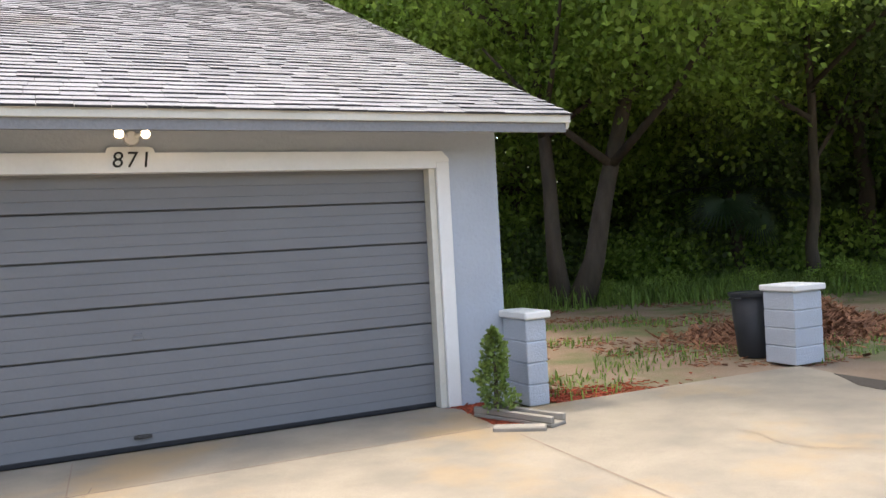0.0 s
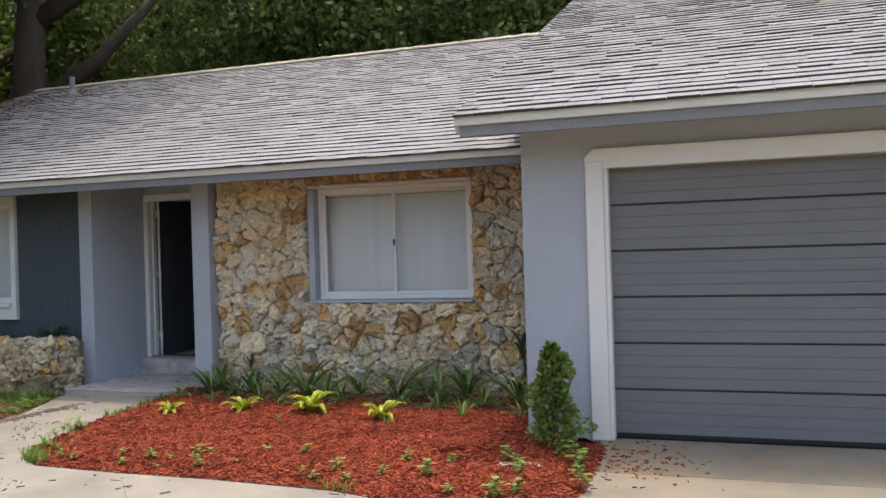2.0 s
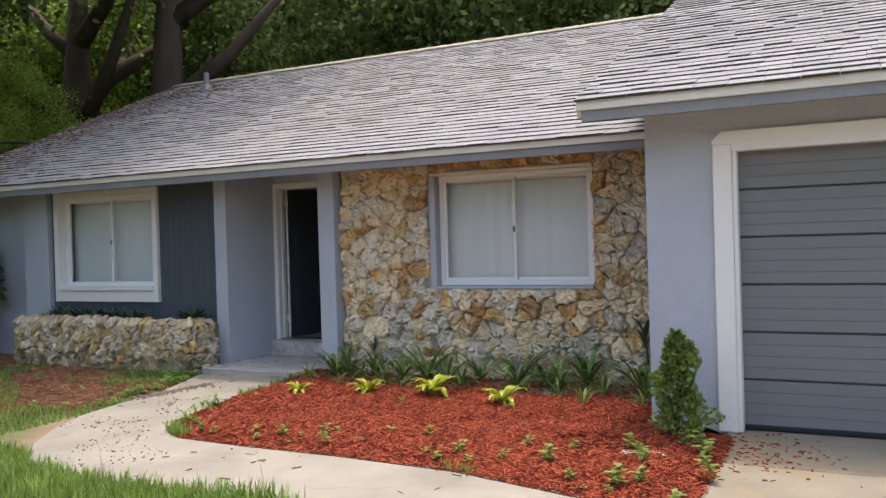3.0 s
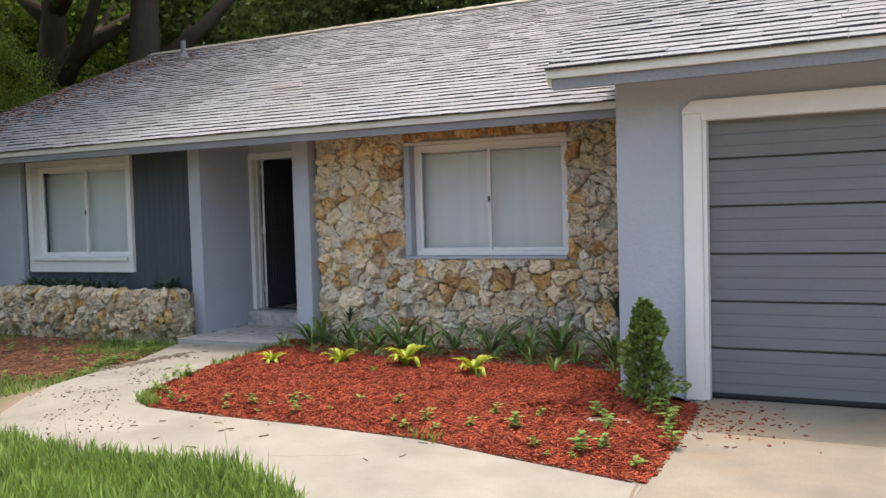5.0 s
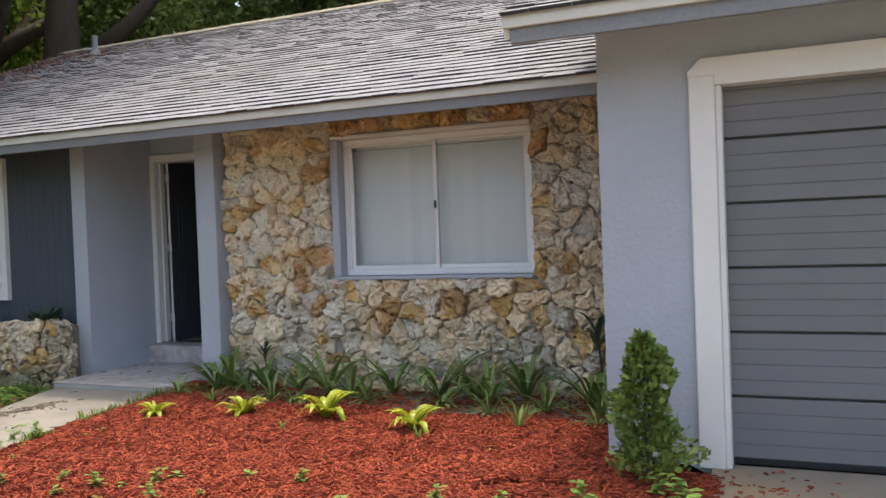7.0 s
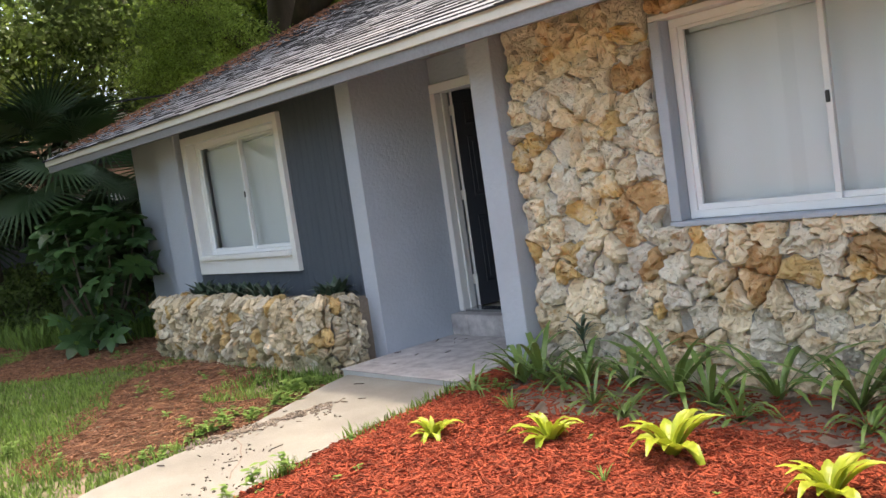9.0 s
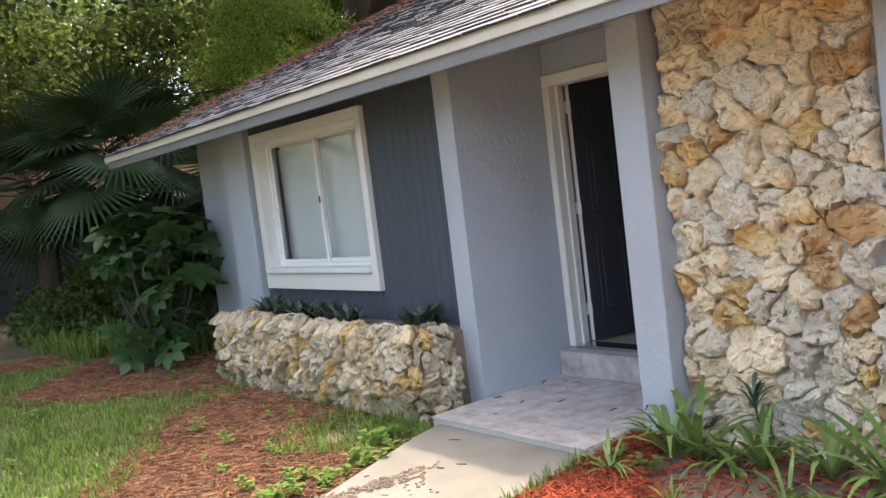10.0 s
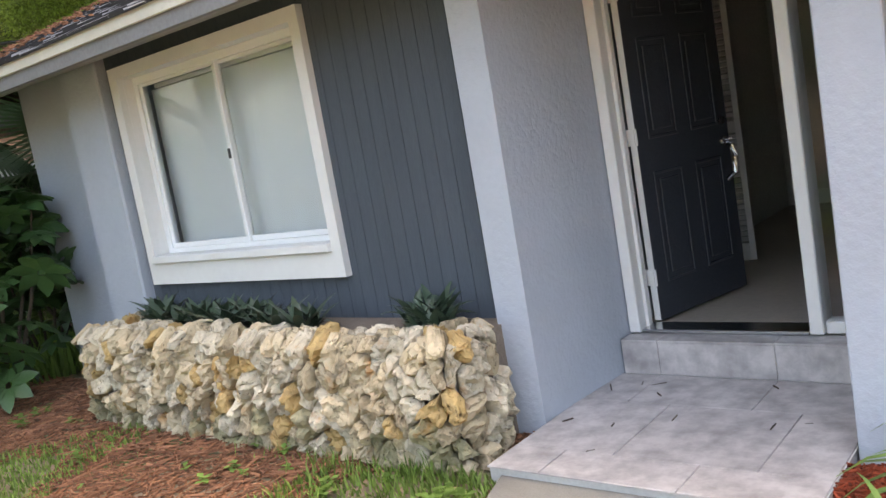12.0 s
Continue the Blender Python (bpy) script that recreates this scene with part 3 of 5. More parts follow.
WIN2Y = 1.67
sliding_window(-9.37, -7.565, 0.94, 2.205, WIN2Y, "window_2", "white framed sliding window in a deep white box casing", 0.085)
c2 = thing("window_casing", "deep white box casing round the window", "window casing", kind="structure", at=pose(0, 0, 0))
def mitre(pts, y0, y1):
    bm = bmesh.new()
    a = [bm.verts.new((x, y0, z)) for x, z in pts]
    b = [bm.verts.new((x, y1, z)) for x, z in pts]
    for i in range(4):
        bm.faces.new((a[i], a[(i + 1) % 4], b[(i + 1) % 4], b[i]))
    bm.faces.new(a)
    bm.faces.new(b)
    return bm
ox0, ox1, oz0, oz1 = -9.46, -7.487, 0.757, 2.285
ix0, ix1, iz0, iz1 = -9.37, -7.565, 0.94, 2.205
part("side_board", mitre([(ox0, oz0), (ix0, iz0), (ix0, iz1), (ox0, oz1)], 1.55, 1.60), TRIM, c2)
part("side_board", mitre([(ix1, iz0), (ox1, oz0), (ox1, oz1), (ix1, iz1)], 1.55, 1.60), TRIM, c2)
part("head_board", mitre([(ix0, iz1), (ix1, iz1), (ox1, oz1), (ox0, oz1)], 1.55, 1.60), TRIM, c2)
part("bottom_board", mitre([(ox0, oz0), (ox1, oz0), (ix1, iz0), (ix0, iz0)], 1.55, 1.60), TRIM, c2)
for q in ((ix0 - 0.02, ix0, iz0, iz1), (ix1, ix1 + 0.02, iz0, iz1), (ix0, ix1, iz1, iz1 + 0.02)):
    part("lining", box(q[0], q[1], 1.601, WIN2Y + 0.1, q[2], q[3]), TRIM, c2)
part("sill", box(ix0, ix1, 1.515, WIN2Y - 0.002, iz0 - 0.03, iz0 + 0.02, 0.006), TRIM, c2)

# ---- entry floor ----
structure("floor_porch", box(-6.245, -4.885, 1.0, 2.225, -0.16, 0.012), GROUT, "grey tiled porch slab")
structure("floor_step", box(AX0 + 0.004, AX1 - 0.004, 2.227, 2.55, -0.16, 0.20), GROUT, "tiled step at the front door")

# front door frame, sidelight, door leaf
DZ = 0.215
fr = thing("door_frame", "white front door frame with a glazed side light", "door frame", kind="structure", at=pose(0, 0, 0))
part("jamb", box(-6.188, -6.125, DY - 0.03, DY + 0.14, DZ, 2.19, 0.006), TRIM, fr)
part("jamb", box(-5.245, -5.180, DY - 0.03, DY + 0.14, DZ, 2.19, 0.006), TRIM, fr)
part("head_jamb", box(-6.188, AX1 - 0.005, DY - 0.03, DY + 0.14, 2.191, 2.272, 0.006), TRIM, fr)
part("stop", box(-6.124, -6.105, DY + 0.05, DY + 0.075, DZ, 2.19, 0.002), TRIM, fr)
part("stop", box(-5.265, -5.246, DY + 0.05, DY + 0.075, DZ, 2.19, 0.002), TRIM, fr)
part("threshold", box(-6.12, -5.25, DY - 0.02, DY + 0.14, DZ - 0.006, DZ + 0.016, 0.004), CHROME, fr, "grey metal threshold")
part("sidelight_rail", box(-5.178, AX1 - 0.005, DY, DY + 0.1, DZ, DZ + 0.06, 0.004), TRIM, fr)
glass_pane("sidelight_pane", -5.178, AX1 - 0.005, DY + 0.048, DZ + 0.06, 2.19, fr, "clear glass side light")

door = thing("front_door", "dark charcoal panelled front door standing open inwards", "door", at=pose(-6.075, DY + 0.145, DZ + 0.02, 0, 0, 76))
bm = box(0.0, 0.84, 0.0, 0.045, 0.0, 1.97, 0.002)
leaf_ob = part("leaf", bm, DOORPAINT, door)
# the outer face looks toward -y when the door is shut
for cx in (0.23, 0.61):
    for za, zb in ((0.20, 0.82), (1.00, 1.55), (1.66, 1.86)):
        bm = bmesh.new()
        for q in ((cx - 0.13, cx + 0.13, za, za + 0.018), (cx - 0.13, cx + 0.13, zb - 0.018, zb), (cx - 0.13, cx - 0.112, za, zb), (cx + 0.112, cx + 0.13, za, zb)):
            add_box(bm, q[0], q[1], -0.007, 0.0, q[2], q[3], 0.003)
        add_box(bm, cx - 0.085, cx + 0.085, -0.006, 0.0, za + 0.045, zb - 0.045, 0.004)
        part("panel", bm, DOORPAINT, leaf_ob)
part("leaf_edge", box(-0.004, -0.0005, 0.002, 0.043, 0.002, 1.968), TRIM, door, "white door edge")
bm = bmesh.new()
bmesh.ops.create_cone(bm, segments=14, radius1=0.027, radius2=0.024, depth=0.02, cap_ends=True, matrix=pose(0.77, -0.012, 1.02, 90, 0, 0))
part("deadbolt", bm, CHROME, door, "satin deadbolt")
bm = bmesh.new()
bmesh.ops.create_cone(bm, segments=14, radius1=0.030, radius2=0.026, depth=0.02, cap_ends=True, matrix=pose(0.77, -0.012, 0.90, 90, 0, 0))
tube(bm, [(0.77, -0.02, 0.885), (0.77, -0.065, 0.87), (0.77, -0.078, 0.80), (0.77, -0.065, 0.71), (0.77, -0.008, 0.67)], [0.012, 0.015, 0.015, 0.014, 0.016], 8)
tube(bm, [(0.77, -0.02, 0.905), (0.79, -0.055, 0.91)], [0.008, 0.006], 8)
part("handle", bm, CHROME, door, "satin metal grip handle")
for z in (0.2, 0.98, 1.75):
    bm = bmesh.new()
    tube(bm, [(-0.008, -0.006, z), (-0.008, -0.006, z + 0.09)], [0.007, 0.007], 8)
    add_box(bm, -0.014, -0.005, 0.002, 0.072, z, z + 0.09)
    part("hinge", bm, TRIM, door, "white painted hinge")

# hall behind the door
structure("floor", box(-8.0, -2.0, 2.552, 7.0, -0.1, DZ + 0.004), ROOMFLOOR, "tan floor of the hall")
structure("ceiling", box(-8.0, -2.0, 2.72, 7.0, 2.5, 2.6), ROOMWALL, "hall ceiling")
structure("wall_hall_back", box(-6.6, -3.0, 6.6, 6.75, DZ, 2.5), ROOMWALL, "grey hall wall")
structure("wall_hall_a", box(-6.72, -6.56, 2.72, 6.6, DZ, 2.5), ROOMWALL, "grey hall wall")
structure("wall_hall_b", box(-3.1, -3.0, 2.72, 6.6, DZ, 2.5), ROOMWALL, "grey hall wall")
bm = bmesh.new()
add_box(bm, AX1 + 0.0, -4.64, 2.702, 2.85, DZ, 2.5)
add_box(bm, -4.64, -3.0, 2.702, 2.85, DZ, 2.5)
structure("wall_hall_front", bm, ROOMWALL, "inner face of the front wall")
# white louvred closet door standing in the hall
lv = thing("louvre_door", "white louvred closet door in the hall", "closet door", at=pose(-6.44, 4.05, DZ + 0.01, 0, 0, 10))
bm = bmesh.new()
for q in ((0, 0.04, 0, 2.0), (0.34, 0.38, 0, 2.0), (0.04, 0.34, 0, 0.12), (0.04, 0.34, 1.9, 2.0), (0.04, 0.34, 0.9, 0.98)):
    add_box(bm, q[0], q[1], -0.015, 0.015, q[2], q[3], 0.003)
part("stile_frame", bm, TRIM, lv)
me = finish(add_box(bmesh.new(), 0.04, 0.34, -0.018, 0.018, -0.003, 0.003, 0.0), "slat", TRIM)
for i in range(46):
    z = 0.15 + i * 0.038
    if 0.88 < z < 1.0:
        continue
    o = new("slat", me)
    o.parent = lv
    o.matrix_basis = pose(0, 0, z, 40, 0, 0)
part_b = structure("baseboard", box(-6.49, -3.1, 6.585, 6.598, DZ + 0.004, DZ + 0.14, 0.003), TRIM, "white baseboard in the hall")

# ---- coral rock ----
def voronoi(seeds, clip_of):
    """Cells of a list of seeds (u, v), each cut to its own outline."""
    cells = []
    for i, (u, v, *_) in enumerate(seeds):
        poly = list(clip_of(u, v))
        near = sorted(range(len(seeds)), key=lambda j: (seeds[j][0] - u) ** 2 + (seeds[j][1] - v) ** 2)[1:16]
        for j in near:
            a, b = seeds[j][0], seeds[j][1]
            nx, ny = a - u, b - v
            d = nx * (a + u) / 2 + ny * (b + v) / 2
            out = []
            for (x0, y0), (x1, y1) in zip(poly, poly[1:] + poly[:1]):
                s0, s1 = nx * x0 + ny * y0 - d, nx * x1 + ny * y1 - d
                if s0 <= 0:
                    out.append((x0, y0))
                if s0 * s1 < 0:
                    t = s0 / (s0 - s1)
                    out.append((x0 + t * (x1 - x0), y0 + t * (y1 - y0)))
            poly = out
            if len(poly) < 3:
                break
        cells.append(poly if len(poly) >= 3 else None)
    return cells


def scatter(rng, inside_fn, u0, u1, v0, v1, dist, fixed=(), tries=6000):
    pts = list(fixed)
    for _ in range(tries):
        u, v = rng.uniform(u0, u1), rng.uniform(v0, v1)
        d = dist * rng.uniform(0.5, 1.5)
        if inside_fn(u, v) and all((u - p[0]) ** 2 + (v - p[1]) ** 2 > d * d for p in pts):
            pts.append((u, v, None))
    return pts


def wander(u, v):
    """A shared sideways drift, so that neighbouring outlines bend together."""
    p = Vector((u * 5.5, v * 5.5, 2.0))
    q = Vector((u * 14.0, v * 14.0, 7.0))
    return (u + 0.045 * noise.noise(p) + 0.014 * noise.noise(q),
            v + 0.045 * noise.noise(p + Vector((9, 4, 1))) + 0.014 * noise.noise(q + Vector((3, 8, 5))))


def stone_mesh(cell, rng, depth, place, gap=-0.001, n=22, bend=True):
    """One rough rock from its outline: a rim in the mortar, a broken edge, and a chipped, pitted face."""
    per = [0.0]
    for (x0, y0), (x1, y1) in zip(cell, cell[1:] + cell[:1]):
        per.append(per[-1] + math.hypot(x1 - x0, y1 - y0))
    pts = []
    for k in range(n):
        s = per[-1] * (k + rng.uniform(-0.2, 0.2)) / n % per[-1]
        for i in range(len(cell)):
            if per[i + 1] >= s:
                t = (s - per[i]) / max(per[i + 1] - per[i], 1e-6)
                (x0, y0), (x1, y1) = cell[i], cell[(i + 1) % len(cell)]
                p = (x0 + t * (x1 - x0), y0 + t * (y1 - y0))
                pts.append(wander(*p) if bend else p)
                break
    cu = sum(p[0] for p in pts) / len(pts)
    cv = sum(p[1] for p in pts) / len(pts)
    ring = []
    for x, y in pts:
        r = math.hypot(x - cu, y - cv)
        g = max(r - gap - rng.uniform(-0.012, 0.022), 0.3 * r) / max(r, 1e-6)
        ring.append((cu + (x - cu) * g, cv + (y - cv) * g))
    tu, tv = rng.uniform(-0.35, 0.35), rng.uniform(-0.30, 0.30)
    seed = rng.uniform(0, 50)
    m = len(ring)

    def face(u, v):
        broad = noise.noise(Vector((u * 7, v * 7, seed)))
        chip = abs(noise.noise(Vector((u * 17, v * 17, seed + 3))))
        fine = noise.noise(Vector((u * 42, v * 42, seed + 9)))
        return 0.045 * round(broad * 2.6) / 2.6 + 0.018 * broad - 0.11 * max(0.0, 0.24 - chip) + 0.013 * fine

    verts, faces = [], []
    for scale, out in ((1.0, -0.02), (0.995, 0.42), (0.93, 0.80), (0.76, 0.97), (0.52, 1.0), (0.26, 1.0)):
        for x, y in ring:
            sx = scale * (1 + rng.uniform(-0.04, 0.04) * (0 < scale < 0.99))
            u, v = cu + (x - cu) * sx, cv + (y - cv) * sx
            if out < 0:
                verts.append(place(u, v, out))
            else:
                h = depth * out + (face(u, v) + tu * (u - cu) + tv * (v - cv)) * out
                verts.append(place(u, v, max(h, 0.006)))
    verts.append(place(cu, cv, max(depth + face(cu, cv), 0.006)))
    for r in range(5):
        for k in range(m):
            faces.append((r * m + k, r * m + (k + 1) % m, (r + 1) * m + (k + 1) % m, (r + 1) * m + k))
    for k in range(m):
        faces.append((5 * m + k, 5 * m + (k + 1) % m, 6 * m))
    return verts, faces


def choose(rng):
    t = rng.random()
    return 0 if t < 0.46 else 1 if t < 0.76 else 2 if t < 0.87 else 3 if t < 0.95 else 4


rng = random.Random(11)
SX0, SX1, SZ0, SZ1 = -4.64, -0.68, -0.06, 2.40
# rocks that stand out by size or colour: along the wall, height, kind
KEYED = [(-4.24, 0.78, 3), (-4.14, 1.07, 3), (-3.65, 1.12, 4), (-3.69, 1.86, 4), (-3.64, 2.12, 3), (-4.19, 1.75, 0), (-3.97, 1.52, 0), (-4.6, 1.48, 3),
         (-4.52, 1.22, 1), (-4.3, 1.3, 1), (-4.04, 1.28, 1), (-3.71, 1.5, 1), (-4.6, 1.05, 1), (-4.55, 0.62, 1), (-3.44, 0.66, 1), (-3.84, 0.62, 2),
         (-4.09, 0.45, 0), (-4.5, 0.38, 0), (-2.93, 0.7, 4), (-2.7, 0.62, 3), (-3.1, 0.5, 0), (-2.32, 0.74, 4), (-1.9, 0.72, 3), (-2.12, 0.72, 0),
         (-1.34, 1.03, 4), (-1.54, 1.02, 3), (-1.49, 1.52, 3), (-1.52, 2.02, 4), (-1.18, 1.3, 2), (-1.26, 1.85, 0), (-1.21, 0.75, 0), (-1.51, 0.45, 0),
         (-2.07, 0.42, 0), (-2.58, 0.36, 1), (-3.94, 1.98, 0), (-4.4, 1.98, 0), (-1.51, 1.76, 2), (-1.26, 1.58, 2)]
def in_wall(u, v):
    return not (HX0 - 0.04 < u < HX1 + 0.02 and 0.90 < v)
def wall_clip(u, v):
    if HX0 - 0.02 < u < HX1 + 0.01 and v < 0.92:
        return [(SX0, SZ0), (SX1, SZ0), (SX1, 0.925), (SX0, 0.925)]
    if u <= HX0 - 0.02:
        return [(SX0, SZ0), (HX0 - 0.01, SZ0), (HX0 - 0.01, SZ1), (SX0, SZ1)]
    return [(HX1 + 0.005, SZ0), (SX1, SZ0), (SX1, SZ1), (HX1 + 0.005, SZ1)]
seeds = scatter(rng, in_wall, SX0 + 0.03, SX1 - 0.02, SZ0, SZ1, 0.178, KEYED)
for k in range(11):
    seeds.append((HX0 + 0.07 + k * 0.17 + rng.uniform(-0.03, 0.03), 2.28 + rng.uniform(-0.03, 0.03), rng.choice((4, 3, 4, 0))))
def head_clip(u, v):
    return [(HX0, 2.21), (HX1, 2.21), (HX1, 2.40), (HX0, 2.40)] if v > 2.2 and HX0 - 0.02 < u < HX1 + 0.01 else wall_clip(u, v)
for (u, v, kind), cell in zip(seeds, voronoi(seeds, head_clip)):
    if not cell:
        continue
    d = rng.uniform(0.035, 0.10)
    vs, fs = stone_mesh(cell, rng, d, lambda a, b, h: (a, WY - h, b))
    o = new("stone", mesh_from("stone", vs, fs, STONES[choose(rng) if kind is None else kind]))
    o.parent = wall_stone

# planter of the same rock under the second window
PX0, PX1, PY, PZ = -9.57, -6.40, 1.01, 0.54
planter = thing("stone_planter", "low planter of rough cream coral rock filled with dark soil", "planter", at=pose(0, 0, 0))
bm = box(PX0 + 0.05, PX1 - 0.03, PY + 0.05, PY + 0.20, -0.1, PZ - 0.03)
add_box(bm, PX0 + 0.05, PX0 + 0.2, PY + 0.2, 1.46, -0.1, PZ - 0.03)
part("core_wall", bm, MORTAR, planter, "grey mortar core")
part("soil_fill", box(PX0 + 0.2, PX1 - 0.02, PY + 0.2, SY - 0.016, -0.1, PZ - 0.035), SOIL, planter, "dark planter soil")
# unrolled outline: end, front, end; then over the rim
LEFT_L, FRONT_L, RIGHT_L, RC = 0.40, PX1 - PX0, 0.36, 0.12
def planter_place(u, v, h):
    if u < LEFT_L:
        px, py, nx, ny = PX0, PY + LEFT_L - u, -1, 0
    elif u < LEFT_L + FRONT_L:
        px, py, nx, ny = PX0 + u - LEFT_L, PY, 0, -1
    else:
        px, py, nx, ny = PX1, PY + u - LEFT_L - FRONT_L, 1, 0
    # round the corners
    for cx, sx in ((PX0, 1), (PX1, -1)):
        qx, qy = cx + sx * RC, PY + RC
        if (px - qx) * sx < 0 and py < qy:
            d = Vector((px - qx, py - qy))
            d.normalize()
            nx, ny = d
            px, py = qx + RC * d.x, qy + RC * d.y
    if v <= PZ:
        lean = 0.05 * (1 - v / PZ) - 0.05 * max(0.0, 1 - max(v, 0.0) / 0.16)
        return (px + nx * (h + lean), py + ny * (h + lean), v)
    over = v - PZ
    return (px - nx * over, py - ny * over, PZ + h * 0.7)
rng = random.Random(23)
TOT = LEFT_L + FRONT_L + RIGHT_L
# laid upright: cells are spaced on a shortened height, then drawn out again
TALL = 1.45
seeds = scatter(rng, lambda u, v: True, 0.0, TOT, -0.08 / TALL, (PZ + 0.16) / TALL, 0.112)
cl = [(0, -0.1 / TALL), (TOT, -0.1 / TALL), (TOT, (PZ + 0.2) / TALL), (0, (PZ + 0.2) / TALL)]
for (u, v, kind), cell in zip(seeds, voronoi(seeds, lambda u, v: cl)):
    if cell:
        cell = [(a, b * TALL) for a, b in cell]
        vs, fs = stone_mesh(cell, rng, rng.uniform(0.03, 0.085), planter_place, -0.002, 14)
        o = new("stone", mesh_from("stone", vs, fs, PLANTER_STONES[3 if v * TALL < 0.16 and rng.random() < 0.5 else rng.choice((0, 0, 0, 1, 1, 1, 2))]))
        o.parent = planter

# ---- block pillars ----
def pillar(x, y, label, w=0.40, d=0.40):
    t = thing("block_pillar", label, "pillar", "pillars of the side gate", at=pose(x, y, GZ))
    for k in range(4):
        bm = box(0, w, 0, d, k * 0.185 - 0.01, k * 0.185 + 0.168, 0.008)
        part("block", bm, BLOCK, t)
    part("mortar", box(0.012, w - 0.012, 0.012, d - 0.012, 0, 0.74), BLOCK, t)
    part("cap", box(-0.02, w + 0.035, -0.035, d + 0.035, 0.735, 0.80, 0.012), TRIM, t, "white painted cap slab")
pillar(5.52, -0.53, "blue-grey painted block pillar with a white cap beside the garage", 0.205, 0.40)
pillar(8.62, -0.58, "blue-grey painted block pillar with a white cap at the driveway edge")

# black bin behind the far pillar
binn = thing("plastic_bin", "tall black plastic bin without a lid", "bin", at=pose(8.90, 0.22, -0.05))
bm = bmesh.new()
tube(bm, [(0, 0, 0), (0, 0, 0.02), (0, 0, 0.70), (0, 0, 0.705), (0, 0, 0.70), (0, 0, 0.05)], [0.185, 0.19, 0.255, 0.25, 0.242, 0.178], 28, True)
part("body", bm, PLASTIC, binn, smooth=True)
bm = bmesh.new()
bmesh.ops.create_cone(bm, segments=28, radius1=0.272, radius2=0.272, depth=0.035, cap_ends=False, matrix=pose(0, 0, 0.69))
bmesh.ops.solidify(bm, geom=bm.faces[:], thickness=0.015)
part("rim", bm, PLASTIC, binn)
for s in (-1, 1):
    bm = bmesh.new()
    tube(bm, [(0.26 * s, -0.07, 0.66), (0.31 * s, -0.05, 0.655), (0.31 * s, 0.05, 0.655), (0.26 * s, 0.07, 0.66)], [0.012] * 4, 8)
    part("handle", bm, PLASTIC, binn)

# concrete edging beside the shrub
sb = thing("splash_block", "weathered grey concrete splash block with a dark channel", "splash block", at=pose(5.30, -1.32, GZ, 0, 0, 20))
bm = box(-0.09, 0.09, 0, 0.80, 0, 0.03, 0.006)
add_box(bm, -0.09, -0.055, 0, 0.80, 0.03, 0.085, 0.008)
add_box(bm, 0.055, 0.09, 0, 0.80, 0.03, 0.085, 0.008)
part("channel", bm, WALK, sb)
eb = thing("edging_block", "flat pale concrete edging block", "edging", at=pose(5.0, -1.24, GZ - 0.02, 0, 0, -34))
part("slab", box(-0.20, 0.20, -0.06, 0.06, 0, 0.055, 0.01), WALK, eb)
eb = thing("edging_block", "flat pale concrete slab at the mulch edge", "edging", at=pose(-0.5, -1.1, GZ, 0, 0, 8))
part("slab", box(-0.16, 0.16, -0.06, 0.06, 0, 0.045, 0.01), WALK, eb)

# vent pipe on the roof
vp = thing("vent_pipe", "short grey vent pipe through the roof", "vent pipe", at=pose(-10.45, 5.85, Z_MAIN + P_MAIN * (5.85 - E_MAIN)))
bm = bmesh.new()
tube(bm, [(0, 0, -0.1), (0, 0, 0.30)], [0.05, 0.05], 12)
part("pipe", bm, FASCIA_GREY, vp)
bm = bmesh.new()
bmesh.ops.create_cone(bm, segments=12, radius1=0.12, radius2=0.055, depth=0.10, matrix=pose(0, 0, 0.02))
part("flashing", bm, FASCIA_GREY, vp)

# ---- leaves and plants ----
def blade(length, width, droop, n=5, fold=0.25, rise=1.0, tip=0.1):
    """A strap leaf that rises and arches over, creased along its middle."""
    bm = bmesh.new()
    prev = None
    for i in range(n + 1):
        t = i / n
        x = length * (t * (1 - 0.25 * droop * t))
        z = length * (rise * t - droop * t * t)
        w = width * (0.55 + 0.9 * t if t < 0.5 else 1.0 - (t - 0.5) * 2 * (1 - tip)) * 0.5
        row = [bm.verts.new((x, -w, z + fold * w)), bm.verts.new((x, 0, z)), bm.verts.new((x, w, z + fold * w))]
        if prev:
            bm.faces.new((prev[0], prev[1], row[1], row[0]))
            bm.faces.new((prev[1], prev[2], row[2], row[1]))
        prev = row
    return bm


def rosette(name, label, category, group, mat, leaves, rng, length, width, droop, rise, at, fold=0.25, kinds=4):
    t = thing(name, label, category, group, at=at)
    meshes = [finish(blade(length * rng.uniform(0.75, 1.1), width * rng.uniform(0.8, 1.15), droop * rng.uniform(0.6, 1.3),
                           rise=rise * rng.uniform(0.7, 1.2), fold=fold), "leaf", mat, True) for _ in range(kinds)]
    for k in range(leaves):
        o = new("leaf", meshes[k % kinds])
        o.parent = t
        ring = k / leaves
        o.matrix_basis = pose(0, 0, 0, 0, -28 * (1 - ring) + rng.uniform(-9, 6), k * 137.5 + rng.uniform(-15, 15)) @ Matrix.Scale(0.75 + 0.3 * ring, 4)
    return t


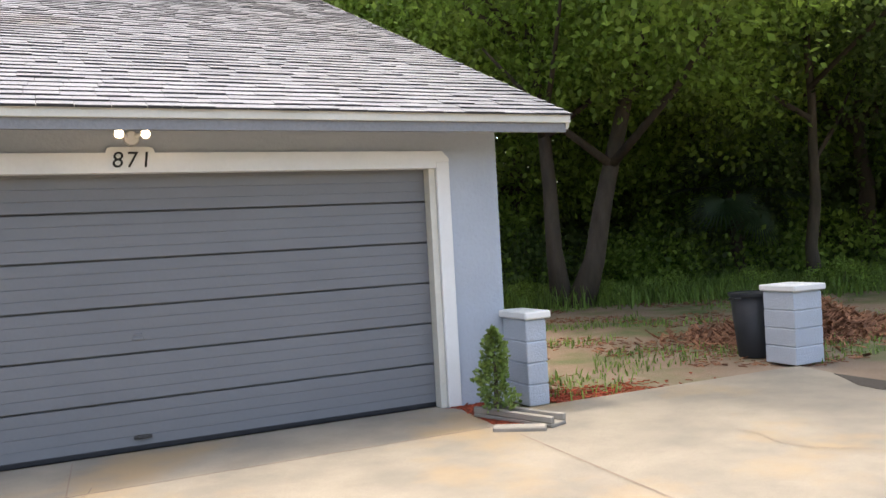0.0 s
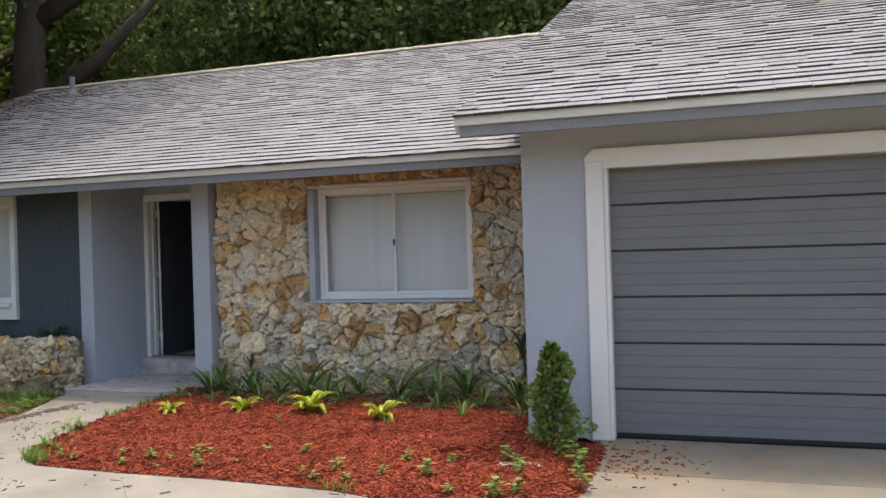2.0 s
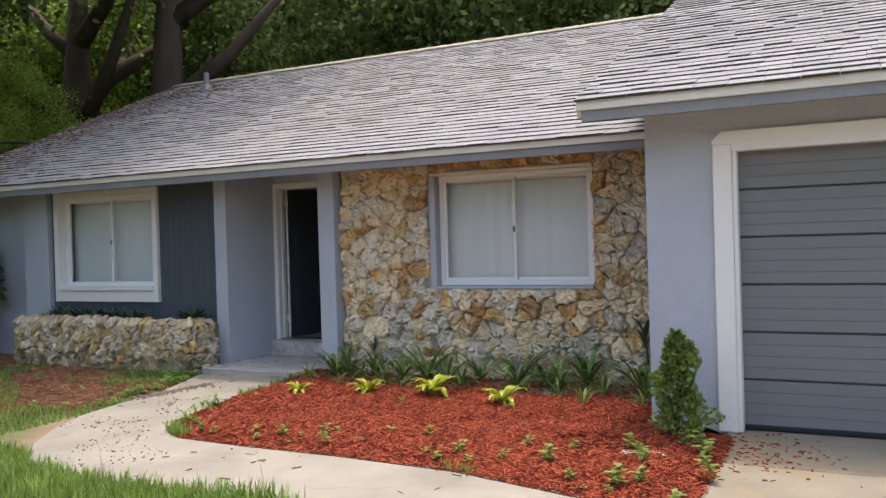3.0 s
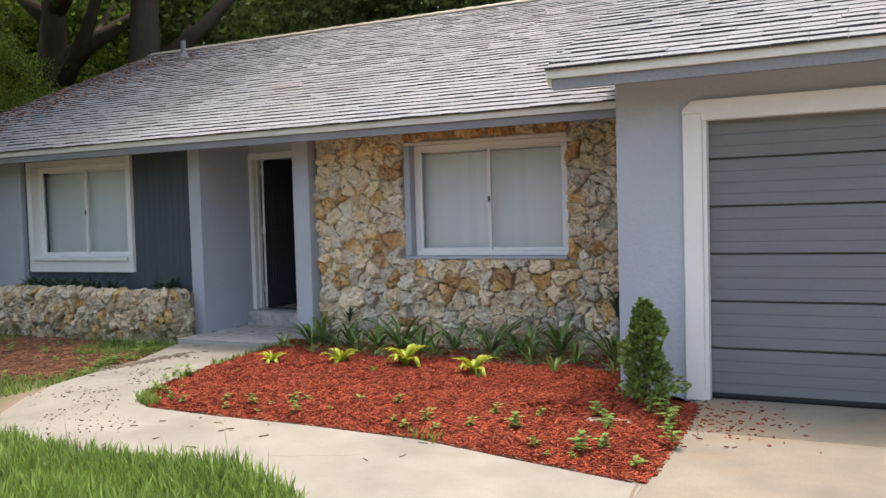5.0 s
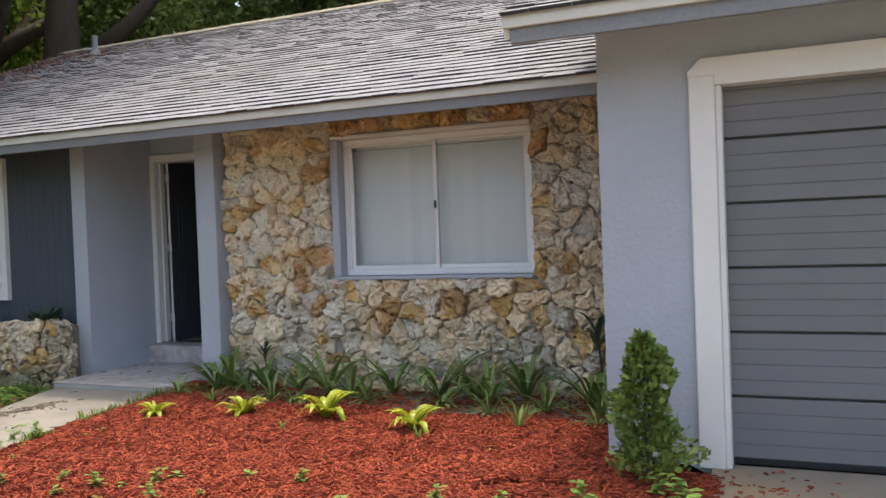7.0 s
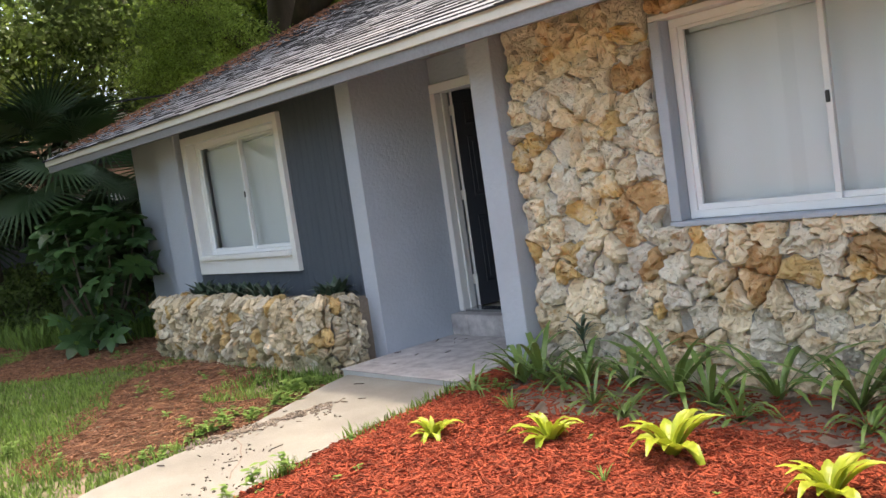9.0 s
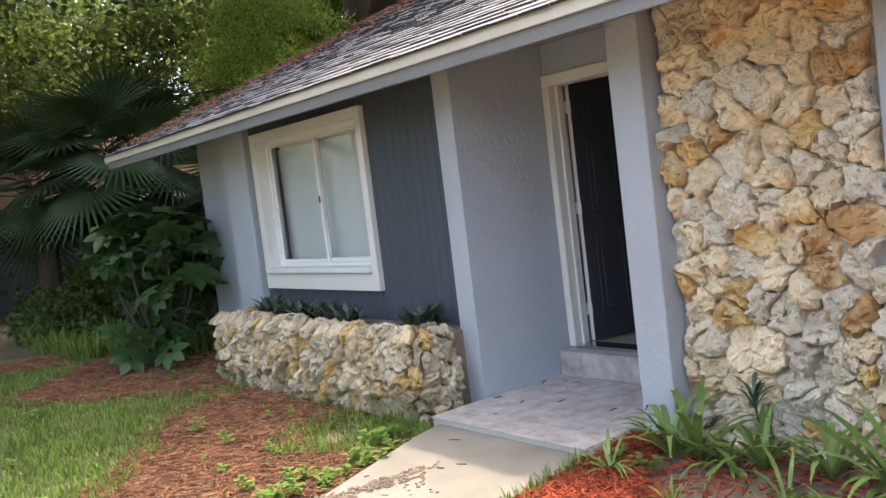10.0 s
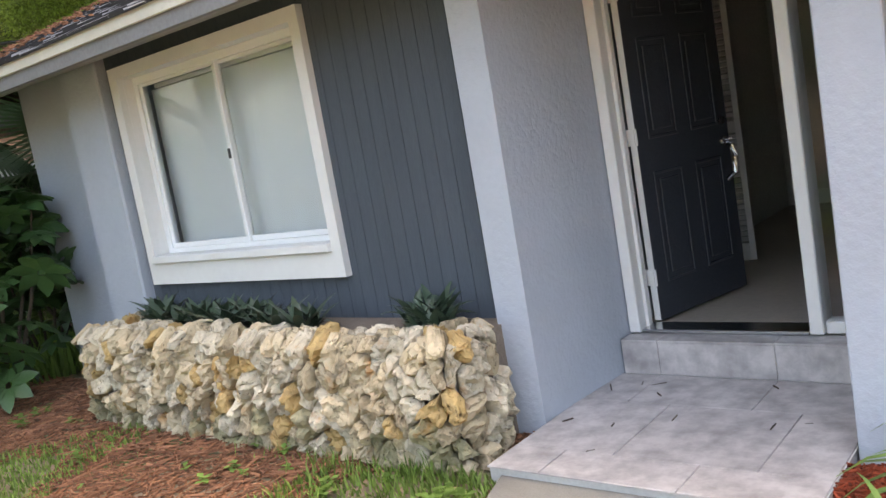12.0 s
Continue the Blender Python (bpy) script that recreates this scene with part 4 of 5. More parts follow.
rng = random.Random(5)
strap_a = rosette("strap_leaf_plant", "dark green strap-leaved plant at the foot of the stone wall", "plant", "strap-leaved plants along the wall",
                  LEAF, 18, rng, 0.66, 0.050, 0.80, 0.92, pose(-3.31, 1.19, GZ + 0.01))
strap_b = rosette("strap_leaf_plant", "green strap-leaved plant with long arching leaves", "plant", "strap-leaved plants along the wall",
                  LEAF, 15, rng, 0.66, 0.046, 0.95, 0.90, pose(-4.34, 1.24, GZ + 0.01))
strap_c = rosette("spider_plant", "low grey-green arching leaves of a spider plant", "plant", "strap-leaved plants along the wall",
                  LEAF, 18, rng, 0.48, 0.032, 0.9, 0.8, pose(-2.79, 0.92, GZ + 0.01))
for src, x, y, s in ((strap_a, -4.47, 1.2, 0.85), (strap_b, -2.76, 1.31, 0.95), (strap_a, -2.34, 1.28, 1.0), (strap_c, -3.68, 0.9, 0.9), (strap_b, -1.85, 1.15, 0.8),
                     (strap_a, -1.61, 1.32, 1.0), (strap_c, -2.18, 0.97, 0.95), (strap_a, -3.99, 1.26, 0.75), (strap_c, -4.6, 0.84, 0.8), (strap_b, -3.04, 1.1, 0.85),
                     (strap_c, -1.35, 0.94, 1.0), (strap_a, -1.07, 1.2, 0.9), (strap_c, -3.39, 0.78, 0.8), (strap_b, -0.94, 0.95, 0.65), (strap_a, -2.05, 1.33, 0.85),
                     (strap_c, -4.13, 1.19, 0.9), (strap_a, -3.67, 1.29, 0.8), (strap_c, -1.71, 0.74, 0.8), (strap_c, -0.88, 0.56, 0.7)):
    copy_thing(src, pose(x, y, GZ + 0.01, rng.uniform(-6, 6), rng.uniform(-6, 6), rng.uniform(0, 360)) @ Matrix.Scale(s, 4))
# dark cordyline near the corner
cord = thing("cordyline", "dark narrow-leaved cordyline on a thin stem", "plant", at=pose(-1.05, 1.37, GZ))
bm = bmesh.new()
tube(bm, [(0, 0, 0), (0.02, 0, 0.25), (0.0, 0, 0.48)], [0.012, 0.010, 0.008], 7)
part("stem", bm, BARK, cord)
me = finish(blade(0.36, 0.05, 0.7, rise=1.0), "leaf", DARKLEAF, True)
for k in range(12):
    o = new("leaf", me)
    o.parent = cord
    o.matrix_basis = pose(0, 0, 0.40 + 0.01 * k, 0, rng.uniform(-25, 10), k * 137.5) @ Matrix.Scale(rng.uniform(0.7, 1.05), 4)

copy_thing(cord, pose(-4.12, 1.44, GZ, 0, 0, 40) @ Matrix.Scale(0.62, 4))

brom = None
for x, y, s, n in ((-4.15, 0.06, 0.62, 0), (-3.47, 0.25, 0.78, 0), (-2.81, 0.32, 1.02, 0), (-2.03, 0.15, 0.86, 0)):
    if brom is None:
        brom = rosette("bromeliad", "bright yellow-green bromeliad in the red mulch", "plant", "bromeliads in the mulch bed",
                       BROMELIAD, 20, rng, 0.34, 0.072, 1.0, 1.08, pose(x, y, GZ + 0.02) @ Matrix.Scale(s, 4), fold=0.5)
    else:
        copy_thing(brom, pose(x, y, GZ + 0.02, 0, 0, rng.uniform(0, 360)) @ Matrix.Scale(s / 0.62, 4))
grassy = rosette("grass_tuft", "small green grass tuft in the mulch", "weed", "weeds in the mulch bed", WEED, 9, rng, 0.26, 0.026, 0.6, 1.2, pose(-1.36, 0.34, GZ + 0.02))
for x, y, s in ((-1.9, -0.05, 0.5), (-4.06, 0.61, 0.7), (-2.92, -0.07, 0.45)):
    copy_thing(grassy, pose(x, y, GZ + 0.02, 0, 0, rng.uniform(0, 360)) @ Matrix.Scale(s, 4))

# broad-leaved weeds
def weed_mesh(rng, stems, height, leaf):
    verts, faces = [Vector((0, 0, 0))], []
    for s in range(stems):
        a = rng.uniform(0, 6.28)
        lean = rng.uniform(0.1, 0.6)
        h = height * rng.uniform(0.5, 1.1)
        top = Vector((math.cos(a) * lean * h, math.sin(a) * lean * h, h))
        for k in range(5):
            t = 0.4 + 0.6 * k / 4
            c = top * t
            b = a + k * 2.4 + rng.uniform(-0.4, 0.4)
            L = leaf * rng.uniform(0.6, 1.1)
            d = Vector((math.cos(b), math.sin(b), rng.uniform(-0.1, 0.4)))
            n = Vector((-math.sin(b), math.cos(b), 0)) * L * 0.38
            i = len(verts)
            verts += [c, c + d * L * 0.5 + n, c + d * L + Vector((0, 0, -0.1 * L)), c + d * L * 0.5 - n, c + n * 0.08]
            faces += [(i, i + 1, i + 2), (i, i + 2, i + 3), (0, i, i + 4)]
    return mesh_from("weed", verts, faces, WEED)
WEEDS = [weed_mesh(rng, 2, 0.09, 0.058), weed_mesh(rng, 4, 0.14, 0.062), weed_mesh(rng, 2, 0.05, 0.045)]
def weed(x, y, kind, s, z=GZ + 0.02):
    o = new("weed", WEEDS[kind])
    o.matrix_world = pose(x, y, z, 0, 0, rng.uniform(0, 360)) @ Matrix.Scale(0.8 * s, 4)
    tagged(o, "small broad-leaved green weed growing from the ground", "weed", "weeds in the yard")
for x, y, k, s in ((-4.26, -1.33, 1, 1.0), (-4.48, -0.89, 1, 1.4), (-4.54, -0.65, 1, 1.2), (-4.43, -1.06, 1, 1.1), (-4.40, -1.24, 0, 1.1), (-2.44, -1.12, 0, 1.2),
                   (-2.11, -1.10, 1, 1.0), (-1.65, -1.51, 1, 1.1), (-1.30, -1.16, 1, 1.0), (-1.00, -1.50, 1, 1.3), (-0.98, -1.13, 1, 0.9), (-0.46, -1.85, 1, 1.4), (-0.36, -1.75, 1, 1.1),
                   (-0.60, -0.99, 1, 1.2), (-0.45, -1.30, 1, 1.0), (-0.52, -1.12, 1, 1.1), (-0.16, -0.92, 1, 1.6), (-0.28, -0.80, 1, 1.3), (-0.10, -1.10, 1, 1.3), (-0.03, -1.47, 1, 1.4),
                   (-0.13, -1.97, 0, 1.2), (-2.69, -1.56, 1, 1.0), (-2.82, -1.25, 0, 1.2), (-1.75, -1.66, 0, 1.1), (-3.3, -1.62, 0, 1.0), (-3.75, -1.6, 1, 0.8)):
    weed(x, y, k, s)
for _ in range(44):
    i = rng.randrange(len(BED) - 4)
    (x0, y0), (x1, y1) = BED[i], BED[i + 1]
    t = rng.random()
    x, y = x0 + t * (x1 - x0), y0 + t * (y1 - y0)
    q = rng.uniform(0.03, 0.22)
    x, y = x + (-2.3 - x) * q, y + (0.2 - y) * q
    weed(x, y, rng.randrange(3), rng.uniform(0.5, 1.05))
for _ in range(26):
    x, y = rng.uniform(-4.5, -0.8), rng.uniform(-1.4, 0.9)
    if inside(x, y, BED):
        weed(x, y, rng.choice((0, 2)), rng.uniform(0.4, 0.9))
for _ in range(75):
    x, y = rng.uniform(-10.5, -5.9), rng.uniform(-1.6, 1.05)
    if not inside(x, y, WALKWAY):
        weed(x, y, rng.randrange(3), rng.uniform(0.6, 1.3), -0.06)
for _ in range(55):
    t = rng.random()
    x, y = -6.25 + 0.5 * t + rng.gauss(0, 0.10), 0.78 - 1.6 * t + rng.gauss(0, 0.10)
    if not inside(x, y, WALKWAY):
        weed(x, y, rng.choice((0, 1, 1)), rng.uniform(0.7, 1.25), -0.06)

# clipped spiral shrubs
def shrub(at, height, width, leaves, seed, label):
    t = thing("topiary_shrub", label, "shrub", "topiary shrubs by the garage door", at=at)
    bm = bmesh.new()
    tube(bm, [(0, 0, -0.04), (0.01, 0, height * 0.5), (0, 0.01, height * 0.92)], [0.022, 0.016, 0.006], 8)
    part("trunk", bm, BARK, t)
    r = random.Random(seed)
    verts, faces = [], []
    for _ in range(leaves):
        f = r.random() ** 0.9
        z = height * (0.10 + 0.88 * f)
        a = r.uniform(0, 6.283)
        rad = width * 0.5 * (1.0 - 0.66 * f) * (1.0 if f < 0.88 else max(0.25, (1.04 - f) * 6.0))
        rad *= 0.80 + 0.22 * math.cos(a - f * 9.5 + 1.2) + 0.35 * noise.noise(Vector((math.cos(a) * 2.2, math.sin(a) * 2.2, z * 9 + seed)))
        if f < 0.10:
            rad *= 0.65 + 3.5 * f
        d = rad * r.uniform(0.35, 1.16)
        c = Vector((math.cos(a) * d, math.sin(a) * d, z + r.uniform(-0.02, 0.02)))
        L = r.uniform(0.026, 0.052)
        u = Vector((math.cos(a) + r.uniform(-0.7, 0.7), math.sin(a) + r.uniform(-0.7, 0.7), r.uniform(0.0, 1.3))).normalized()
        n = u.cross(Vector((r.uniform(-1, 1), r.uniform(-1, 1), r.uniform(-1, 1)))).normalized() * L * 0.38
        i = len(verts)
        verts += [c, c + u * L * 0.5 + n, c + u * L, c + u * L * 0.5 - n]
        faces.append((i, i + 1, i + 2, i + 3))
    o = new("crown", mesh_from("crown", verts, faces, SHRUB))
    o.parent = t
    return t
shrub(pose(-0.38, -0.53, GZ), 0.78, 0.44, 3000, 1, "spiral-clipped dark green shrub in front of the garage corner")
shrub(pose(5.06, -0.78, GZ), 0.72, 0.36, 1500, 2, "loose green spiral shrub in a small mulch bed")

# large-leaved bush at the corner of the house
rng = random.Random(8)
cv, cf = [], []
for k in range(7):
    a = k * 2 * math.pi / 7 + 0.2
    for i in range(5):
        t = i / 4
        w = 0.066 * math.sin(math.pi * (0.12 + 0.86 * t)) ** 0.8
        r = 0.03 + 0.21 * t
        z = 0.03 * t - 0.075 * t * t
        c, s = math.cos(a), math.sin(a)
        for q, dz in ((-w, 0.012), (0, 0.0), (w, 0.012)):
            cv.append((c * r - s * q, s * r + c * q, z + dz * (abs(q) > 0)))
    for i in range(4):
        o = k * 15 + i * 3
        cf += [(o, o + 1, o + 4, o + 3), (o + 1, o + 2, o + 5, o + 4)]
CLUSTER = mesh_from("leaf", cv, cf, BROAD, True)
def umbrella_bush(at, height, spread, count, seed):
    t = thing("umbrella_bush", "dense dark green bush with large glossy finger leaves", "bush", at=at)
    r = random.Random(seed)
    for k in range(7):
        a = k * 0.9
        bm = bmesh.new()
        tube(bm, [(0.05 * math.cos(a), 0.05 * math.sin(a), -0.05), (spread * 0.3 * math.cos(a), spread * 0.3 * math.sin(a), height * 0.45),
                  (spread * 0.42 * math.cos(a), spread * 0.42 * math.sin(a), height * 0.85)], [0.02, 0.015, 0.008], 6)
        part("stem", bm, BARK, t)
    for k in range(count):
        a, z = r.uniform(0, 6.28), height * (0.06 + 0.94 * math.sqrt(r.random()))
        rad = spread * 0.5 * math.sqrt(max(0.08, 1 - ((z / height - 0.45) / 0.62) ** 2)) * r.uniform(0.5, 1.1)
        o = new("leaf", CLUSTER)
        o.parent = t
        tilt = r.uniform(10, 55)
        o.matrix_basis = pose(rad * math.cos(a), rad * math.sin(a), z, 0, 0, math.degrees(a)) @ pose(0, 0, 0, 0, tilt, r.uniform(0, 360)) @ Matrix.Scale(r.uniform(0.6, 1.05), 4)
umbrella_bush(pose(-11.1, 1.02, -0.06), 1.75, 1.25, 150, 1)
umbrella_bush(pose(-12.1, 1.9, -0.06), 1.3, 1.1, 60, 2)

# small plants in the planter
rng = random.Random(9)
pl0 = None
for k in range(34):
    x = -9.35 + 1.75 * rng.random() ** 1.1 if k < 26 else -6.95 + 0.35 * rng.random()
    y = rng.uniform(1.32, 1.56)
    m = pose(x, y - 0.09, PZ - 0.035, 0, 0, rng.uniform(0, 360)) @ Matrix.Scale(rng.uniform(1.25, 1.8), 4)
    if pl0 is None:
        pl0 = rosette("planter_plant", "low dark green and purple leafy plant in the planter", "plant", "plants in the planter", DARKLEAF, 13, rng, 0.17, 0.042, 0.45, 0.9, m)
    else:
        copy_thing(pl0, m @ Matrix.Scale(1 / pl0.scale[0], 4))

# fan palms beyond the corner
fv, ff = [], []
NB = 34
for k in range(NB):
    a = radians(-118 + 236 * k / (NB - 1))
    L = 0.95 * (1 - 0.12 * abs(a) / 2)
    c, s = math.cos(a), math.sin(a)
    i = len(fv)
    fv += [(0, 0, 0), (0.45 * L * c - 0.028 * s, 0.45 * L * s + 0.028 * c, 0.015), (0.45 * L * c, 0.45 * L * s, -0.01), (0.45 * L * c + 0.028 * s, 0.45 * L * s - 0.028 * c, 0.015),
           (L * c, L * s, -0.16)]
    ff += [(i, i + 1, i + 2), (i, i + 2, i + 3), (i + 1, i + 4, i + 2), (i + 2, i + 4, i + 3)]
FAN = mesh_from("frond", fv, ff, PALM)
def palm(at, trunk, fronds, seed, size=1.0):
    t = thing("fan_palm", "dark green fan palm with drooping fronds", "palm", "fan palms", at=at)
    r = random.Random(seed)
    bm = bmesh.new()
    tube(bm, [(0, 0, -0.1), (0.03, 0, trunk * 0.5), (0, 0.02, trunk)], [0.20, 0.17, 0.15], 10)
    part("trunk", bm, BARK, t)
    for k in range(fronds):
        az, el = k * 137.5, 75 - 120 * k / fronds
        st = 0.75 * size
        d = Vector((math.cos(radians(az)) * math.cos(radians(el)), math.sin(radians(az)) * math.cos(radians(el)), math.sin(radians(el))))
        tip = Vector((0, 0, trunk)) + d * st
        bm = bmesh.new()
        tube(bm, [(0, 0, trunk - 0.05), tuple(Vector((0, 0, trunk)) + d * st * 0.5 + Vector((0, 0, 0.03))), tuple(tip)], [0.014, 0.011, 0.009], 5)
        stalk = part("stalk", bm, PALM, t)
        o = new("frond", FAN)
        o.parent = stalk
        o.matrix_basis = Matrix.Translation(tip) @ Euler((r.uniform(-0.3, 0.3), radians(-el + r.uniform(5, 30)), radians(az)), "XYZ").to_matrix().to_4x4() @ Matrix.Scale(size * r.uniform(0.85, 1.1), 4)
palm(pose(-14.6, 1.9, -0.06), 2.5, 22, 3, 1.15)
palm(pose(-12.9, 3.4, -0.06), 1.6, 15, 4, 1.0)
palm(pose(-16.2, 1.2, -0.06), 2.2, 18, 5, 1.1)
palm(pose(16.6, 8.2, -0.1), 2.3, 16, 6, 1.1)

# ---- trees ----
def crown_mesh(seed, clumps, per, leaf, mat, rx, ry, rz, clump_r=0.75, flat=0.6):
    r = np.random.RandomState(seed)
    d = r.normal(size=(clumps, 3))
    d /= np.linalg.norm(d, axis=1)[:, None]
    rad = r.uniform(0.45, 1.0, size=(clumps, 1)) ** 0.5
    centre = d * rad * np.array([rx, ry, rz])
    centre[:, 2] -= 0.15 * rz * r.uniform(0, 1, clumps)
    n = clumps * per
    c = np.repeat(centre, per, axis=0)
    off = r.normal(size=(n, 3)) * clump_r * np.array([0.6, 0.6, 0.6 * flat])
    pos = c + off
    u = r.normal(size=(n, 3))
    u[:, 2] -= 0.4
    u /= np.linalg.norm(u, axis=1)[:, None]
    w = np.cross(u, r.normal(size=(n, 3)))
    w /= np.linalg.norm(w, axis=1)[:, None]
    size = leaf * r.uniform(0.6, 1.3, size=(n, 1))
    verts = np.stack([pos, pos + u * size * 0.5 + w * size * 0.32, pos + u * size, pos + u * size * 0.5 - w * size * 0.32], 1).reshape(-1, 3)
    me = bpy.data.meshes.new("crown")
    me.vertices.add(4 * n)
    me.vertices.foreach_set("co", verts.ravel())
    me.loops.add(4 * n)
    me.loops.foreach_set("vertex_index", np.arange(4 * n))
    me.polygons.add(n)
    me.polygons.foreach_set("loop_start", np.arange(0, 4 * n, 4))
    me.update()
    me.validate()
    me.materials.append(mat)
    return me


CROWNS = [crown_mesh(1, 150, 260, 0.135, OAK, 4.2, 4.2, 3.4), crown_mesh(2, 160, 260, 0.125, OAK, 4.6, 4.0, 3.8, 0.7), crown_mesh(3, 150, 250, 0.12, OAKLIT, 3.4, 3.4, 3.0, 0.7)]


def tree(x, y, height, radius, kind, lean=(0, 0), spread=1.0, label="tall tree with dark green foliage", seed=0, limbs=5, crown_z=None, group="trees round the house", crown_off=(0, 0)):
    t = thing("tree", label, "tree", group, at=pose(x, y, -0.15))
    r = random.Random(seed)
    bm = bmesh.new()
    top = Vector((lean[0], lean[1], height))
    pts, rad = [], []
    for i in range(7):
        f = i / 6
        pts.append(tuple(top * f + Vector((r.uniform(-0.12, 0.12), r.uniform(-0.12, 0.12), 0)) * (0 < i < 6)))
        rad.append(radius * (1.35 if i == 0 else 1.0 - 0.6 * f))
    tube(bm, pts, rad, 12)
    trunk = part("trunk", bm, BARK, t, smooth=True)
    for k in range(limbs):
        f = r.uniform(0.45, 0.95)
        a = k * 2.4 + r.uniform(-0.5, 0.5)
        p = top * f
        L = r.uniform(1.6, 3.2) * spread
        bm = bmesh.new()
        tube(bm, [tuple(p), tuple(p + Vector((math.cos(a) * L * 0.5, math.sin(a) * L * 0.5, L * 0.35))), tuple(p + Vector((math.cos(a) * L, math.sin(a) * L, L * 0.85)))],
             [radius * 0.42, radius * 0.28, radius * 0.12], 8)
        part("limb", bm, BARK, t, smooth=True)
    o = new("crown", CROWNS[kind])
    o.parent = t
    cz = height + 0.8 if crown_z is None else crown_z
    o.matrix_basis = pose(top.x + crown_off[0], top.y + crown_off[1], cz, 0, 0, r.uniform(0, 360)) @ Matrix.Scale(spread, 4)
    return t


# yard to the right of the garage
tree(11.42, 7.3, 6.2, 0.23, 2, (1.5, -0.85), 1.15, "forked tree with a leaning trunk and feathery foliage", 1, 6, 7.6)
tree(11.2, 7.5, 7.5, 0.18, 2, (-0.4, 0.4), 1.2, "upright forked tree with bright feathery foliage", 2, 6, 8.2)
for i, (x, y, h, rr, k, s) in enumerate(((9.0, 13.5, 6.5, 0.3, 2, 1.25), (13.5, 13.0, 5.5, 0.3, 2, 1.45), (17.5, 10.5, 5.0, 0.3, 2, 1.35), (19.5, 7.0, 4.6, 0.25, 0, 1.15), 
                                         (21.5, 12.0, 6.0, 0.3, 1, 1.4), (24.5, 6.5, 5.5, 0.3, 2, 1.5), (20.5, 2.5, 5.5, 0.3, 0, 1.2), (15.5, 16.5, 7.5, 0.3, 0, 1.5), (26.0, 13.0, 7, 0.3, 0, 1.5),
                                         (10.5, 18.5, 8.0, 0.3, 2, 1.4), (22.0, 18.0, 9.0, 0.3, 1, 1.6), (5.0, 19.0, 7.5, 0.3, 0, 1.3))):
    tree(x, y, h, rr, k, (0, 0), s, seed=20 + i, limbs=4)
tree(16.4, 5.8, 6.0, 0.14, 2, (-0.6, -0.6), 1.3, "slender tree with a wide overhanging feathery crown", 60, 4, 8.6, crown_off=(-5.0, -4.6))
# behind the house
for i, (x, y, h, rr, k, s) in enumerate(((-0.5, 19.5, 7.2, 0.35, 0, 1.35), (-4.5, 17.0, 7.0, 0.35, 1, 1.4), (-8.5, 16.0, 7.5, 0.4, 0, 1.4), (-12.5, 15.5, 8.0, 0.4, 1, 1.4), (-18.5, 17.0, 8.0, 0.4, 0, 1.45),
                                         (-6.5, 22.0, 9.5, 0.35, 0, 1.6), (-14.0, 22.0, 10.5, 0.4, 1, 1.7), (-1.0, 25.0, 9.5, 0.35, 1, 1.5))):
    tree(x, y, h, rr, k, (0, 0), s, seed=50 + i, limbs=5)
tree(-14.6, 8.4, 8.5, 0.62, 1, (0.6, 0.3), 1.5, "massive oak trunk rising behind the house", 70, 6, 13.2, crown_off=(-0.2, -4.6))
tree(-17.2, 8.6, 8.5, 0.60, 0, (-0.3, 0.3), 1.5, "massive oak trunk rising behind the house", 71, 6, 13.4, crown_off=(3.2, -7.6))
# beyond the corner
for i, (x, y, h, rr, k, s) in enumerate(((-24.0, 12.5, 7.5, 0.3, 2, 1.4), (-20.5, 14.5, 8.0, 0.3, 2, 1.4), (-28.5, 3.0, 6.5, 0.3, 2, 1.3), (-31.0, 8.0, 8.0, 0.3, 1, 1.6), (-26.5, 15.0, 9, 0.3, 1, 1.6),
                                         (-30.0, -2.0, 6.5, 0.3, 0, 1.3))):
    tree(x, y, h, rr, k, (0, 0), s, seed=80 + i, limbs=4)
tree(-17.6, 6.6, 4.0, 0.12, 2, (0, 0), 0.5, "small bright green young tree", 95, 3, 4.9)

# added tree, trunk out of view; its crown keeps light off the palms
tree(-20.0, -7.5, 6.5, 0.35, 0, (0.8, 1.0), 1.45, "unseen tall oak added to shade the palms", 130, 5, 10.2, crown_off=(2.0, 7.0))

# across the street, behind the walker: unseen row added to cut low sky light
for i in range(9):
    tree(-30 + i * 7.4, -40.0 - 2.5 * (i % 3), 4.6 + (i % 2), 0.3, i % 2, (0, 0), 1.35, "unseen leafy tree added to block the low sky", 150 + i, 3, group="trees across the street")

# another added oak out of view, blocking sky light from the left
tree(-17.5, -5.0, 5.2, 0.34, 1, (0.6, 0.5), 1.15, "unseen spreading oak added to shade the yard corner", 131, 5, 7.6, crown_off=(3.2, -0.2))

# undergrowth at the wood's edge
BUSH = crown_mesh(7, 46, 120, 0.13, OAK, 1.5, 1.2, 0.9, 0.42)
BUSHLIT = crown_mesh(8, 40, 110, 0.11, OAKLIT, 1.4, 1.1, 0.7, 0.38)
bm = bmesh.new()
for k in range(6):
    tube(bm, [(0.1 * math.cos(k), 0.1 * math.sin(k), 0), (0.5 * math.cos(k), 0.4 * math.sin(k), 0.5), (0.9 * math.cos(k), 0.7 * math.sin(k), 0.95)], [0.03, 0.02, 0.01], 6)
BUSH_STEMS = finish(bm, "stem", BARK)
rng = random.Random(31)
